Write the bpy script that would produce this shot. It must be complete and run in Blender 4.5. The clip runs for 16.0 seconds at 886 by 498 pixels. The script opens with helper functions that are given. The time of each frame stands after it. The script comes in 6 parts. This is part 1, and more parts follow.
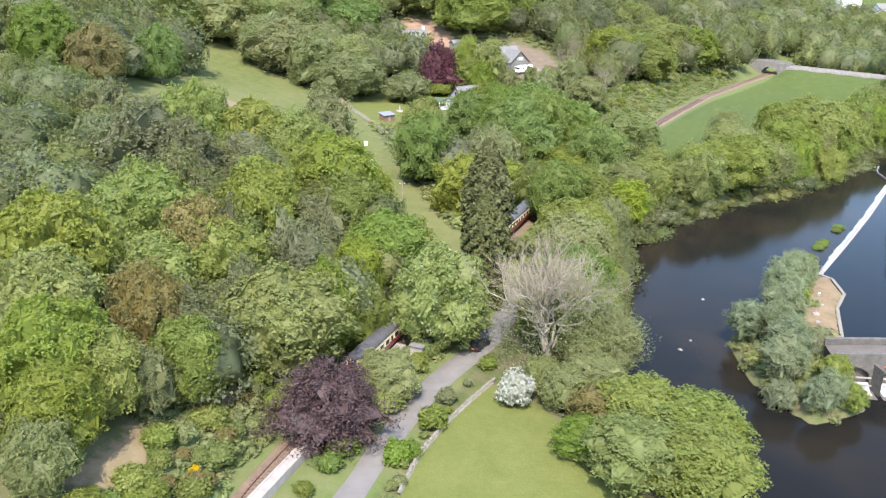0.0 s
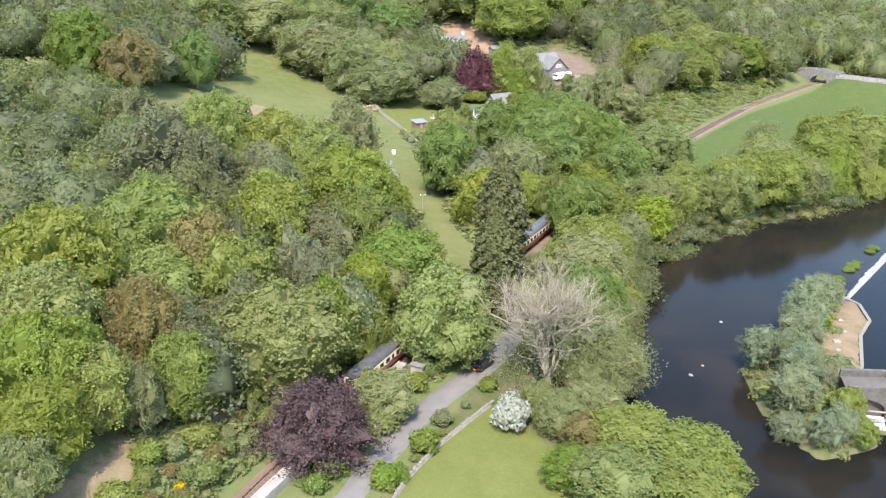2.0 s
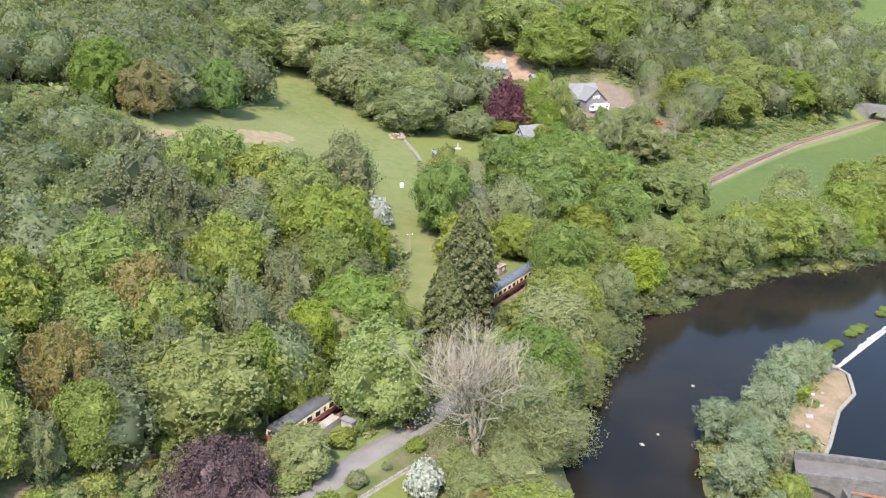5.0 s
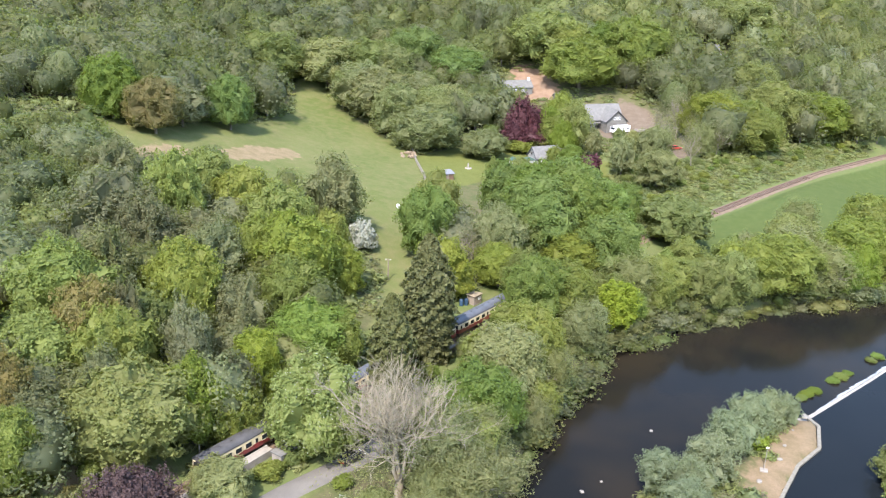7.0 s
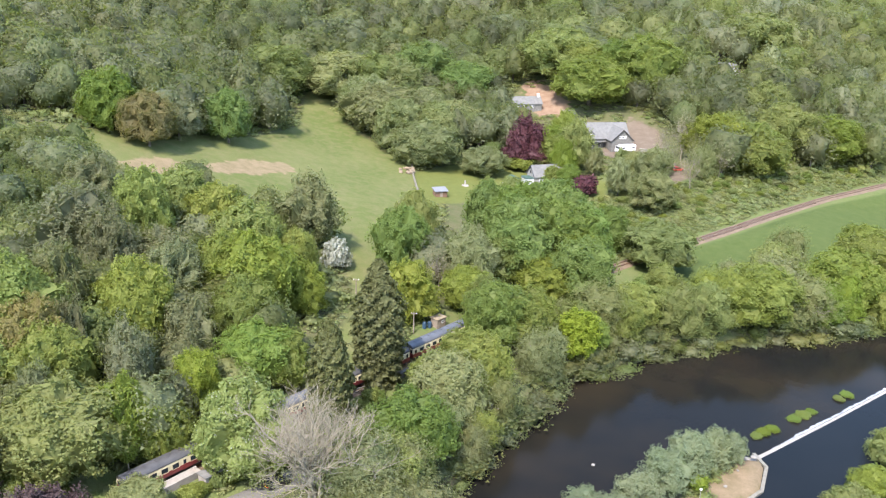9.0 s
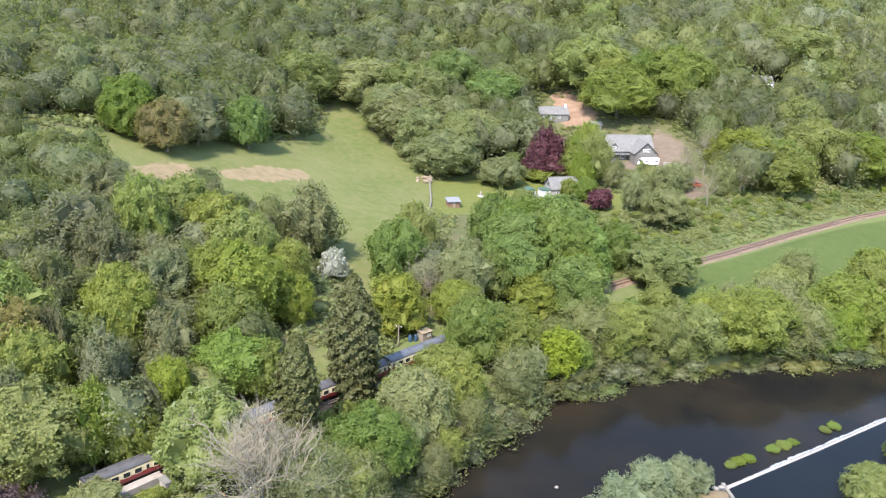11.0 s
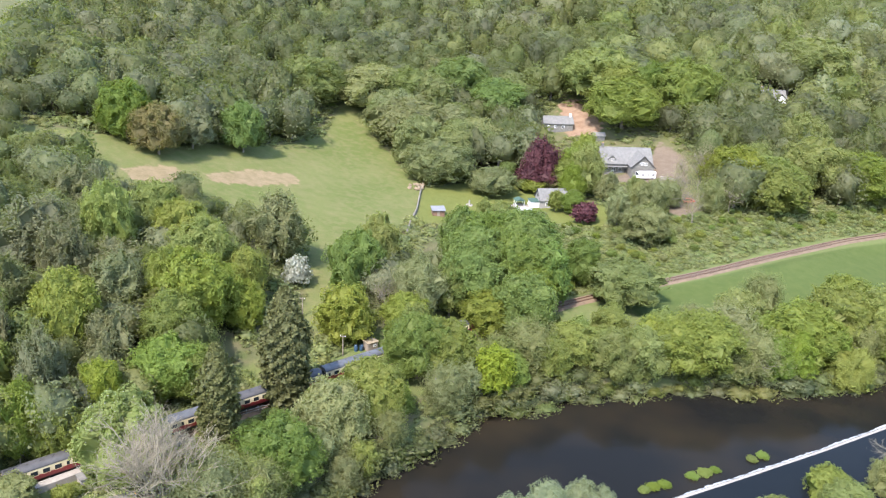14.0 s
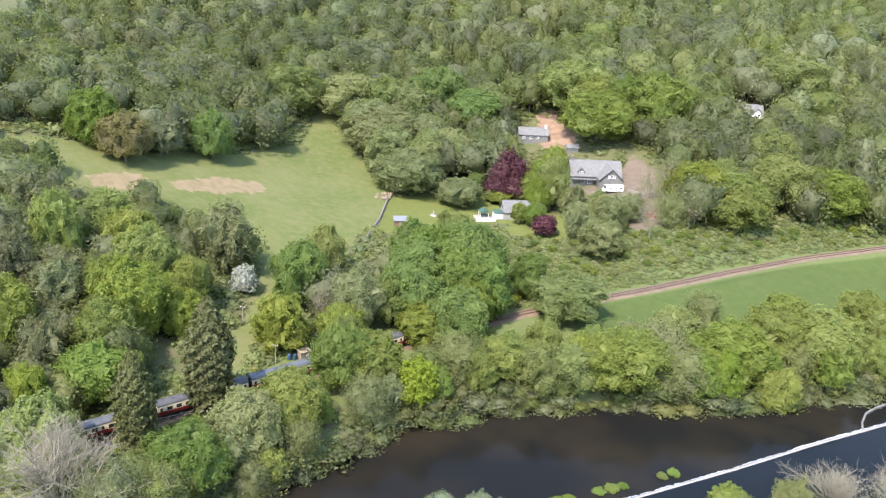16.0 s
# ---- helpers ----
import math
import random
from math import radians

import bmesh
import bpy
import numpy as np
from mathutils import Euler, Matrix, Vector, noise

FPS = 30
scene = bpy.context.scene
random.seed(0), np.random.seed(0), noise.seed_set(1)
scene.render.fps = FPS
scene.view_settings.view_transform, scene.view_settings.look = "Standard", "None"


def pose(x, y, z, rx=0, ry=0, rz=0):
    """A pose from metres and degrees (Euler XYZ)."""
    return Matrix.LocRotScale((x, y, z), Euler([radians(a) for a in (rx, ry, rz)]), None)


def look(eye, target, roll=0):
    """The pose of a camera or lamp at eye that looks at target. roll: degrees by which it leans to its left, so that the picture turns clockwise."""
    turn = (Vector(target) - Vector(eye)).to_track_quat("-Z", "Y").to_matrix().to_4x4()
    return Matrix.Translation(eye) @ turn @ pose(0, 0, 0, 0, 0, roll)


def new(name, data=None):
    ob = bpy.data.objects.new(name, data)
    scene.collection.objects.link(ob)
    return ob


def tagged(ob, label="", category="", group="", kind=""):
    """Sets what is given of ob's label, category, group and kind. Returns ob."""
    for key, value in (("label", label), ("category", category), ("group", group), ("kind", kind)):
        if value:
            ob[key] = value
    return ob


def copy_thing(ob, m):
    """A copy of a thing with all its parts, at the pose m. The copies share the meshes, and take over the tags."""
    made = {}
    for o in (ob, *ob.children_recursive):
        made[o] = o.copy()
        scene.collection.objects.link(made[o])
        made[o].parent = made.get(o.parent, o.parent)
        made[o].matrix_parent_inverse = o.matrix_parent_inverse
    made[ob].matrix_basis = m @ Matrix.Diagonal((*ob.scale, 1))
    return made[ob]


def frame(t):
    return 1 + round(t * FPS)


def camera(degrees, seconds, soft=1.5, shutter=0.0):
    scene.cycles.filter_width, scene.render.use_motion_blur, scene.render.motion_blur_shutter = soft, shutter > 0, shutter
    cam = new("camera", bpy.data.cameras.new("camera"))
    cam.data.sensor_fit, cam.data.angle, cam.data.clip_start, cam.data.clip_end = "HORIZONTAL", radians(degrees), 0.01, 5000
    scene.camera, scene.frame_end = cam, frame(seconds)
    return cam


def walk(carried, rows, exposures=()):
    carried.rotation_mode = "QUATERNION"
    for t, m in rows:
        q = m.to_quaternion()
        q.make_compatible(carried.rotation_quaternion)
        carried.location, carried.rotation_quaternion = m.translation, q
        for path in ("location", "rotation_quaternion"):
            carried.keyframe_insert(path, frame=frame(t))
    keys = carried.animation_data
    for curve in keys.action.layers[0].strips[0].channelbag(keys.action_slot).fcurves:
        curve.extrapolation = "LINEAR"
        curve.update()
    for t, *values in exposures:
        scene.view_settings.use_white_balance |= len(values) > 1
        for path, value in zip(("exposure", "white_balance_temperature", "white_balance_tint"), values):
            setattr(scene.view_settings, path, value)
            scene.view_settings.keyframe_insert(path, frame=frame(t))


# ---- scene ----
cam = camera(54.8, 16.0, soft=1.2)
PATH = [
    (0, (-19.194, -9.376, 66.351), (-19.383, -7.511, 65.655), 0.6),
    (0.5, (-17.91, -8.791, 66.995), (-18.136, -6.93, 66.297), 0.6),
    (1, (-16.324, -8.094, 67.731), (-16.588, -6.239, 67.03), 0.6),
    (1.5, (-14.445, -7.362, 68.374), (-14.739, -5.513, 67.671), 0.6),
    (2, (-12.105, -6.587, 69.083), (-12.414, -4.739, 68.383), 0.6),
    (2.5, (-9.454, -5.632, 69.792), (-9.778, -3.786, 69.095), 0.6),
    (3, (-6.4, -4.222, 70.614), (-6.748, -2.379, 69.92), 0.7),
    (3.5, (-3.068, -2.818, 71.758), (-3.449, -0.98, 71.066), 0.9),
    (4, (0.398, -1.184, 72.757), (-0.018, 0.648, 72.071), 1.0),
    (6.5, (20.647, 8.99, 77.726), (20.034, 10.773, 77.061), 1.4),
    (7, (24.701, 11.122, 78.784), (24.065, 12.898, 78.12), 1.6),
    (7.5, (28.708, 13.237, 79.769), (28.053, 15.007, 79.108), 1.7),
    (8, (32.686, 15.164, 80.723), (32.008, 16.926, 80.065), 1.9),
    (8.5, (36.525, 16.888, 81.729), (35.819, 18.641, 81.073), 2.0),
    (9, (40.43, 18.619, 82.732), (39.692, 20.36, 82.078), 2.1),
    (11.5, (57.375, 26.297, 87.649), (56.488, 27.963, 86.988), 2.5),
    (12, (60.602, 27.791, 88.659), (59.691, 29.442, 87.994), 2.6),
    (12.5, (64.147, 29.271, 89.737), (63.215, 30.909, 89.069), 2.8),
    (13, (67.962, 30.886, 90.92), (67.013, 32.514, 90.248), 2.9),
    (13.5, (71.981, 32.569, 92.039), (71.02, 34.189, 91.366), 3.1),
    (14, (76.418, 34.471, 93.503), (75.444, 36.082, 92.827), 3.2),
    (14.5, (80.719, 36.373, 94.731), (79.735, 37.978, 94.054), 3.5),
    (15, (85.424, 38.507, 95.9), (84.428, 40.105, 95.223), 3.6),
    (15.5, (90.341, 40.515, 97.519), (89.334, 42.104, 96.841), 3.8),
    (16, (95.277, 42.643, 99.147), (94.259, 44.226, 98.47), 3.8),
]
walk(cam, [(t, look(e, a, r)) for t, e, a, r in PATH])
# ---- daylight ----
SUN_DIR = Vector((0.02, -1.0, 1.38)).normalized()
world = bpy.data.worlds.new("sky")
scene.world = world
world.use_nodes = True
wn = world.node_tree
sky = wn.nodes.new("ShaderNodeTexSky")
sky.sky_type, sky.sun_disc = "NISHITA", False
sky.sun_elevation = math.asin(SUN_DIR.z)
sky.sun_rotation = math.atan2(SUN_DIR.x, SUN_DIR.y)
wn.links.new(sky.outputs[0], wn.nodes["Background"].inputs[0])
wn.nodes["Background"].inputs[1].default_value = 0.15
sun = new("sun", bpy.data.lights.new("sun", "SUN"))
sun.data.energy, sun.data.angle, sun.data.color = 2.12, radians(0.6), (1.0, 0.91, 0.85)
sun.matrix_world = look(SUN_DIR * 300, (0, 0, 0))
scene.view_settings.exposure = 2.42

# ---- materials ----


def mat(name):
    m = bpy.data.materials.new(name)
    m.use_nodes = True
    return m, m.node_tree, m.node_tree.nodes["Principled BSDF"]


def node(nt, kind, **inputs):
    n = nt.nodes.new("ShaderNode" + kind)
    for k, v in inputs.items():
        key = k.replace("_", " ")
        if key.isdigit():
            key = int(key)
        n.inputs[key].default_value = v
    return n


def noise_fac(nt, scale, detail=4.0, rough=0.6, vector=None):
    n = node(nt, "TexNoise", Scale=scale, Detail=detail, Roughness=rough)
    if vector is None:
        vector = nt.nodes.new("ShaderNodeTexCoord").outputs["Object"]
    nt.links.new(vector, n.inputs["Vector"])
    return n.outputs["Fac"]


def mix(nt, fac, a, b, blend="MIX"):
    n = nt.nodes.new("ShaderNodeMix")
    n.data_type, n.blend_type = "RGBA", blend
    for sock, v in ((n.inputs["Factor"], fac), (n.inputs[6], a), (n.inputs[7], b)):
        if isinstance(v, bpy.types.NodeSocket):
            nt.links.new(v, sock)
        else:
            sock.default_value = (*v, 1) if isinstance(v, tuple) else v
    return n.outputs[2]


def remap(nt, fac, a, b, lo=0.0, hi=1.0):
    n = node(nt, "MapRange", From_Min=a, From_Max=b, To_Min=lo, To_Max=hi)
    nt.links.new(fac, n.inputs["Value"])
    return n.outputs[0]


def bump(nt, bsdf, fac, strength, distance):
    n = node(nt, "Bump", Strength=strength, Distance=distance)
    nt.links.new(fac, n.inputs["Height"])
    nt.links.new(n.outputs[0], bsdf.inputs["Normal"])


def plain(name, a, b, scale=3.0, rough=0.7, metal=0.0, bumps=0.2, fine=30.0, dist=0.02):
    """A surface with blotches at one scale and grain at another."""
    m, nt, p = mat(name)
    c = mix(nt, remap(nt, noise_fac(nt, scale), 0.35, 0.65), a, b)
    g = noise_fac(nt, fine, 3.0)
    c = mix(nt, remap(nt, g, 0.3, 0.7, 0.0, 0.35), c, tuple(v * 0.6 for v in a))
    nt.links.new(c, p.inputs["Base Color"])
    p.inputs["Roughness"].default_value, p.inputs["Metallic"].default_value = rough, metal
    if bumps:
        bump(nt, p, g, bumps, dist)
    return m


def leaf_mat(name, dark, light, spread=0.25, source="object", through_light=0.42, hue=None, vary=(0.2, 0.82)):
    """Foliage: each spray differs a little, each tree a little more."""
    m, nt, p = mat(name)
    geo = nt.nodes.new("ShaderNodeNewGeometry")
    c = mix(nt, remap(nt, geo.outputs["Random Per Island"], 0, 1, *vary), dark, light)
    if source == "object":
        r = nt.nodes.new("ShaderNodeObjectInfo").outputs["Random"]
    else:
        a = nt.nodes.new("ShaderNodeAttribute")
        a.attribute_name = "tint"
        r = a.outputs["Fac"]
    hsv = node(nt, "HueSaturation", Saturation=1.0)
    nt.links.new(c, hsv.inputs["Color"])
    w2 = node(nt, "TexWhiteNoise")
    w2.noise_dimensions = "1D"
    times = node(nt, "Math")
    times.operation = "MULTIPLY"
    times.inputs[1].default_value = 7.31
    nt.links.new(r, times.inputs[0])
    nt.links.new(times.outputs[0], w2.inputs["W"])
    nt.links.new(remap(nt, w2.outputs["Value"], 0, 1, 1 - 1.2 * spread, 1.06), hsv.inputs["Saturation"])
    nt.links.new(remap(nt, r, 0, 1, 0.5 - 0.022 * (hue or 1), 0.5 + 0.018 * (hue or 1)), hsv.inputs["Hue"])
    w = node(nt, "TexWhiteNoise")
    w.noise_dimensions = "1D"
    nt.links.new(r, w.inputs["W"])
    nt.links.new(remap(nt, w.outputs["Value"], 0, 1, 1 - spread, 1 + spread), hsv.inputs["Value"])
    nt.links.new(hsv.outputs[0], p.inputs["Base Color"])
    p.inputs["Roughness"].default_value = 0.55
    p.inputs["Specular IOR Level"].default_value = 0.15
    t = nt.nodes.new("ShaderNodeBsdfTranslucent")
    nt.links.new(mix(nt, 0.5 if light[1] > light[0] * 0.8 else 0.0, hsv.outputs[0], (0.34, 0.40, 0.04), "MIX"), t.inputs["Color"])
    s = node(nt, "MixShader", Fac=through_light)
    nt.links.new(p.outputs[0], s.inputs[1])
    nt.links.new(t.outputs[0], s.inputs[2])
    nt.links.new(s.outputs[0], nt.nodes["Material Output"].inputs["Surface"])
    return m


LEAF = {
    "oak": leaf_mat("oak_leaf", (0.085, 0.107, 0.021), (0.172, 0.200, 0.045), 0.16, hue=0.6),
    "lime": leaf_mat("lime_leaf", (0.086, 0.122, 0.020), (0.158, 0.2, 0.040), 0.12),
    "yellow": leaf_mat("golden_leaf", (0.105, 0.16, 0.02), (0.175, 0.23, 0.036), 0.06),
    "dark": leaf_mat("sycamore_leaf", (0.058, 0.090, 0.019), (0.130, 0.172, 0.041), 0.12),
    "birch": leaf_mat("birch_leaf", (0.064, 0.071, 0.032), (0.130, 0.139, 0.064), 0.18, through_light=0.32),
    "willow": leaf_mat("silver_willow_leaf", (0.10, 0.125, 0.07), (0.185, 0.215, 0.128), 0.1),
    "grey": leaf_mat("willow_leaf", (0.102, 0.118, 0.045), (0.19, 0.206, 0.088), 0.15),
    "copper": leaf_mat("copper_leaf", (0.032, 0.021, 0.021), (0.074, 0.050, 0.049), 0.05, hue=0.1, through_light=0.2),
    "maroon": leaf_mat("maroon_leaf", (0.036, 0.012, 0.016), (0.085, 0.030, 0.036), 0.05, hue=0.1, through_light=0.2),
    "bronze": leaf_mat("bronze_leaf", (0.104, 0.088, 0.034), (0.178, 0.146, 0.058), 0.1, hue=0.3),
    "conifer": leaf_mat("conifer_leaf", (0.036, 0.042, 0.015), (0.108, 0.112, 0.042), 0.1, through_light=0.15, hue=0.3),
    "white": leaf_mat("hawthorn_blossom", (0.22, 0.235, 0.18), (0.40, 0.40, 0.36), 0.05, hue=0.1),
    "chestnut": leaf_mat("chestnut_leaf", (0.104, 0.142, 0.042), (0.2, 0.235, 0.092), 0.05, hue=0.3),
    "twig": leaf_mat("budding_twigs", (0.125, 0.118, 0.066), (0.21, 0.198, 0.12), 0.1, hue=0.5),
    "bud": leaf_mat("opening_buds", (0.096, 0.108, 0.042), (0.168, 0.178, 0.078), 0.12, hue=0.5),
    "scrub": leaf_mat("scrub_leaf", (0.118, 0.142, 0.05), (0.195, 0.215, 0.082), 0.16, source="tint", hue=1.4),
    "hill": leaf_mat("hillside_leaf", (0.050, 0.064, 0.022), (0.108, 0.120, 0.044), 0.3, source="tint", hue=1.4, vary=(0.15, 0.85)),
    "gorse": leaf_mat("gorse_bloom", (0.42, 0.28, 0.015), (0.62, 0.44, 0.03), 0.05, hue=0.1),
    "wood": leaf_mat("woodland_leaf", (0.060, 0.078, 0.022), (0.128, 0.141, 0.047), 0.34, source="tint", hue=1.5, vary=(0.2, 0.85)),
}
BARK = plain("bark", (0.10, 0.08, 0.06), (0.16, 0.14, 0.11), 2.0, 0.9, 0, 0.5, 18, 0.05)
BARK_PALE = plain("pale_dead_bark", (0.185, 0.16, 0.112), (0.27, 0.235, 0.17), 1.5, 0.9, 0, 0.4, 14, 0.04)

# ---- lie of the land ----
RAIL = [(-56, 30), (-52, 52), (-49, 72), (-41, 105), (-34.5, 126), (-28, 147), (-20.5, 170), (-13, 196), (-2, 228), (8, 250), (20, 274), (34, 305), (50, 338), (68, 368), (88, 400), (112, 432)]
SHORE_W = [(40, 20), (18, 60), (6, 92), (-4, 118), (0, 147), (3, 172), (17, 193), (34, 210), (60, 230), (94, 273), (130, 330), (200, 430)]
SHORE_E = [(240, 400), (160, 310), (108, 240), (84, 199), (66, 166), (55, 142), (50, 118), (52, 90), (64, 55), (84, 20)]
ISLE = [(16, 128), (17.5, 114), (23, 102), (32.5, 107), (34.6, 125), (37.2, 131.5), (40.3, 143.5), (43.8, 150.3), (44, 158.4), (41.2, 162.4), (33, 152), (23, 139)]
WEIR = [(40.5, 159.5), (53, 181), (66, 204), (78, 226.5), (92, 251), (110, 284)]
HILL = [(-62, 25, 5), (-49, 72, 5), (-41, 104, 5), (-28, 147, 5.2), (-13, 196, 5.6), (20, 274, 6), (50, 338, 6), (88, 400, 6), (150, 480, 8),
        (-24, 85, 4.6), (-12, 60, 4), (0, 215, 4.2), (60, 280, 4), (80, 100, 4), (-67, 127, 12), (-96, 106, 18), (-150, 181, 34),
        (-135, 211, 27), (-187, 332, 40), (-142, 298, 21), (-90, 295, 10.5), (-64, 240, 9), (-58, 187, 9), (-44, 294, 7), (-27, 343, 12.5), (-72, 370, 22),
        (2, 415, 33), (7, 315, 13), (-100, 620, 105), (260, 620, 30),
        (-63, 73, 11), (-66, 62, 12.2), (-57, 89.5, 8.2), (-74, 70, 13.5)]


LANE = [(97, 399.2), (112, 388), (146, 362)]


def seg_dist(X, Y, line, closed=False):
    best = np.full(X.shape, 1e9)
    pts = line + line[:1] if closed else line
    for (ax, ay), (bx, by) in zip(pts, pts[1:]):
        dx, dy = bx - ax, by - ay
        t = np.clip(((X - ax) * dx + (Y - ay) * dy) / (dx * dx + dy * dy), 0, 1)
        best = np.minimum(best, np.hypot(X - ax - t * dx, Y - ay - t * dy))
    return best


def inside(X, Y, poly):
    """Signed distance to a polygon, positive inside."""
    odd = np.zeros(X.shape, bool)
    for (ax, ay), (bx, by) in zip(poly, poly[1:] + poly[:1]):
        cross = (ay > Y) != (by > Y)
        odd ^= cross & (X < (bx - ax) * (Y - ay) / ((by - ay) or 1e-9) + ax)
    return np.where(odd, 1, -1) * seg_dist(X, Y, poly, True)


def step(a, b, v):
    t = np.clip((v - a) / (b - a), 0, 1)
    return t * t * (3 - 2 * t)


def spline_base():
    """Smooth surface through the few known heights of the valley."""
    p = np.array(HILL, float)
    n = len(p)
    d2 = ((p[:, None, :2] - p[None, :, :2]) ** 2).sum(2) / 1e4
    K = np.where(d2 > 0, d2 * np.log(d2 + 1e-12), 0) + np.eye(n) * 0.02
    Q = np.c_[np.ones(n), p[:, :2] / 100]
    A = np.block([[K, Q], [Q.T, np.zeros((3, 3))]])
    return p, np.linalg.solve(A, np.r_[p[:, 2], 0, 0, 0])


HILL_P, HILL_W = spline_base()
RIVER = SHORE_W + SHORE_E


def ground_z(X, Y):
    X, Y = np.atleast_1d(np.asarray(X, float)), np.atleast_1d(np.asarray(Y, float))
    # far off, the valley side keeps the height it has at the rim of the known part
    x, y = np.clip(X, -260, 260), np.clip(Y, 10, 640)
    z = HILL_W[-3] + HILL_W[-2] * x / 100 + HILL_W[-1] * y / 100
    for (px, py, _), w in zip(HILL_P, HILL_W):
        d2 = ((x - px) ** 2 + (y - py) ** 2) / 1e4
        z = z + w * d2 * np.log(d2 + 1e-12)
    z = np.maximum(z, 9.8 - 0.3 * np.maximum(0, seg_dist(X, Y, LANE) - 3))
    r = seg_dist(X, Y, RAIL)
    bed = 5 + np.clip((Y - 100) / 100, 0, 1)
    z = bed + (z - bed) * step(2.6, 9, r)
    s = inside(X, Y, RIVER)
    z = np.maximum(z, 2.4) * step(1.5, -4.5, s) + -1.6 * step(-4.5, 1.5, s)
    i = inside(X, Y, ISLE)
    return np.maximum(z, -1.6 + 3.2 * step(-1.2, 1.6, i))


def ground_mat():
    m, nt, p = mat("ground_cover")
    co = nt.nodes.new("ShaderNodeTexCoord").outputs["Object"]
    big, mid, fine = noise_fac(nt, 0.035, 3, 0.6, co), noise_fac(nt, 0.35, 4, 0.6, co), noise_fac(nt, 3.5, 5, 0.7, co)

    def region(name, c, wob=5.0, most=1.0):
        nonlocal col
        a = nt.nodes.new("ShaderNodeAttribute")
        a.attribute_name = name
        add = node(nt, "Math")
        add.operation = "MULTIPLY_ADD"
        nt.links.new(mid, add.inputs[0])
        add.inputs[1].default_value = wob
        nt.links.new(a.outputs["Fac"], add.inputs[2])
        col = mix(nt, remap(nt, add.outputs[0], wob / 2 - 0.6, wob / 2 + 0.6, 0.0, most), col, c)

    # woodland floor: leaf litter and undergrowth
    col = mix(nt, remap(nt, mid, 0.35, 0.65), (0.07, 0.085, 0.03), (0.11, 0.10, 0.055))
    rough_grass = mix(nt, remap(nt, mid, 0.3, 0.7), (0.085, 0.115, 0.035), (0.12, 0.125, 0.055))
    meadow = mix(nt, remap(nt, big, 0.35, 0.65), (0.086, 0.106, 0.031), (0.116, 0.126, 0.046))
    meadow = mix(nt, remap(nt, mid, 0.42, 0.75, 0, 0.6), meadow, (0.155, 0.135, 0.072))
    field = mix(nt, remap(nt, mid, 0.3, 0.7), (0.053, 0.077, 0.021), (0.072, 0.092, 0.028))
    lawn = mix(nt, remap(nt, mid, 0.3, 0.7), (0.092, 0.106, 0.028), (0.114, 0.124, 0.038))
    bracken = mix(nt, remap(nt, mid, 0.3, 0.7), (0.19, 0.13, 0.088), (0.265, 0.185, 0.128))
    gravel = mix(nt, remap(nt, mid, 0.3, 0.7), (0.115, 0.088, 0.066), (0.15, 0.12, 0.092))
    soil = mix(nt, remap(nt, mid, 0.3, 0.7), (0.165, 0.105, 0.07), (0.235, 0.165, 0.118))
    region("rough", rough_grass)
    region("meadow", meadow)
    region("field", field, 3)
    region("lawn", lawn, 1.5)
    region("bracken", bracken, 7, 0.62)
    region("gravel", gravel, 2.5)
    region("soil", soil, 9)
    col = mix(nt, remap(nt, fine, 0.25, 0.75, 0.0, 0.45), col, mix(nt, 1.0, col, (0.45, 0.45, 0.4), "MULTIPLY"))
    nt.links.new(col, p.inputs["Base Color"])
    p.inputs["Roughness"].default_value = 0.95
    p.inputs["Specular IOR Level"].default_value = 0.1
    bump(nt, p, fine, 0.6, 0.15)
    return m


def water_mat(name, deep, shallow, ripple, gloss):
    m, nt, p = mat(name)
    co = nt.nodes.new("ShaderNodeTexCoord").outputs["Object"]
    c = mix(nt, remap(nt, noise_fac(nt, 0.045, 3, 0.5, co), 0.42, 0.72), deep, shallow)
    nt.links.new(c, p.inputs["Base Color"])
    p.inputs["Roughness"].default_value = 0.1
    p.inputs["IOR"].default_value = 1.33
    p.inputs["Specular IOR Level"].default_value = gloss
    mp = node(nt, "Mapping")
    mp.inputs["Rotation"].default_value = (0, 0, radians(-30))
    mp.inputs["Scale"].default_value = (1.0, 0.45, 1)
    nt.links.new(co, mp.inputs["Vector"])
    bump(nt, p, noise_fac(nt, 1.3, 4, 0.6, mp.outputs[0]), ripple, 0.05)
    return m


GROUND = ground_mat()
WATER = water_mat("river_water", (0.0075, 0.0075, 0.007), (0.017, 0.0135, 0.009), 0.4, 0.085)
POOL = water_mat("pool_water", (0.007, 0.009, 0.011), (0.009, 0.011, 0.013), 0.15, 0.07)
FOAM = plain("white_water", (0.34, 0.36, 0.38), (0.52, 0.53, 0.55), 2.0, 0.5, 0, 0.6, 5, 0.1)
ASPHALT = plain("grey_asphalt", (0.108, 0.1, 0.09), (0.138, 0.128, 0.115), 0.4, 0.9, 0, 0.2, 25)
BALLAST = plain("ballast", (0.105, 0.072, 0.046), (0.155, 0.108, 0.07), 0.6, 0.95, 0, 0.8, 9, 0.06)
STEEL = plain("rusty_rail", (0.12, 0.055, 0.035), (0.17, 0.085, 0.055), 2, 0.5, 0.5)
SLEEPER = plain("old_sleeper", (0.09, 0.062, 0.046), (0.135, 0.098, 0.074), 3, 0.9)
CONCRETE = plain("pale_concrete", (0.21, 0.19, 0.165), (0.28, 0.255, 0.225), 0.8, 0.9)
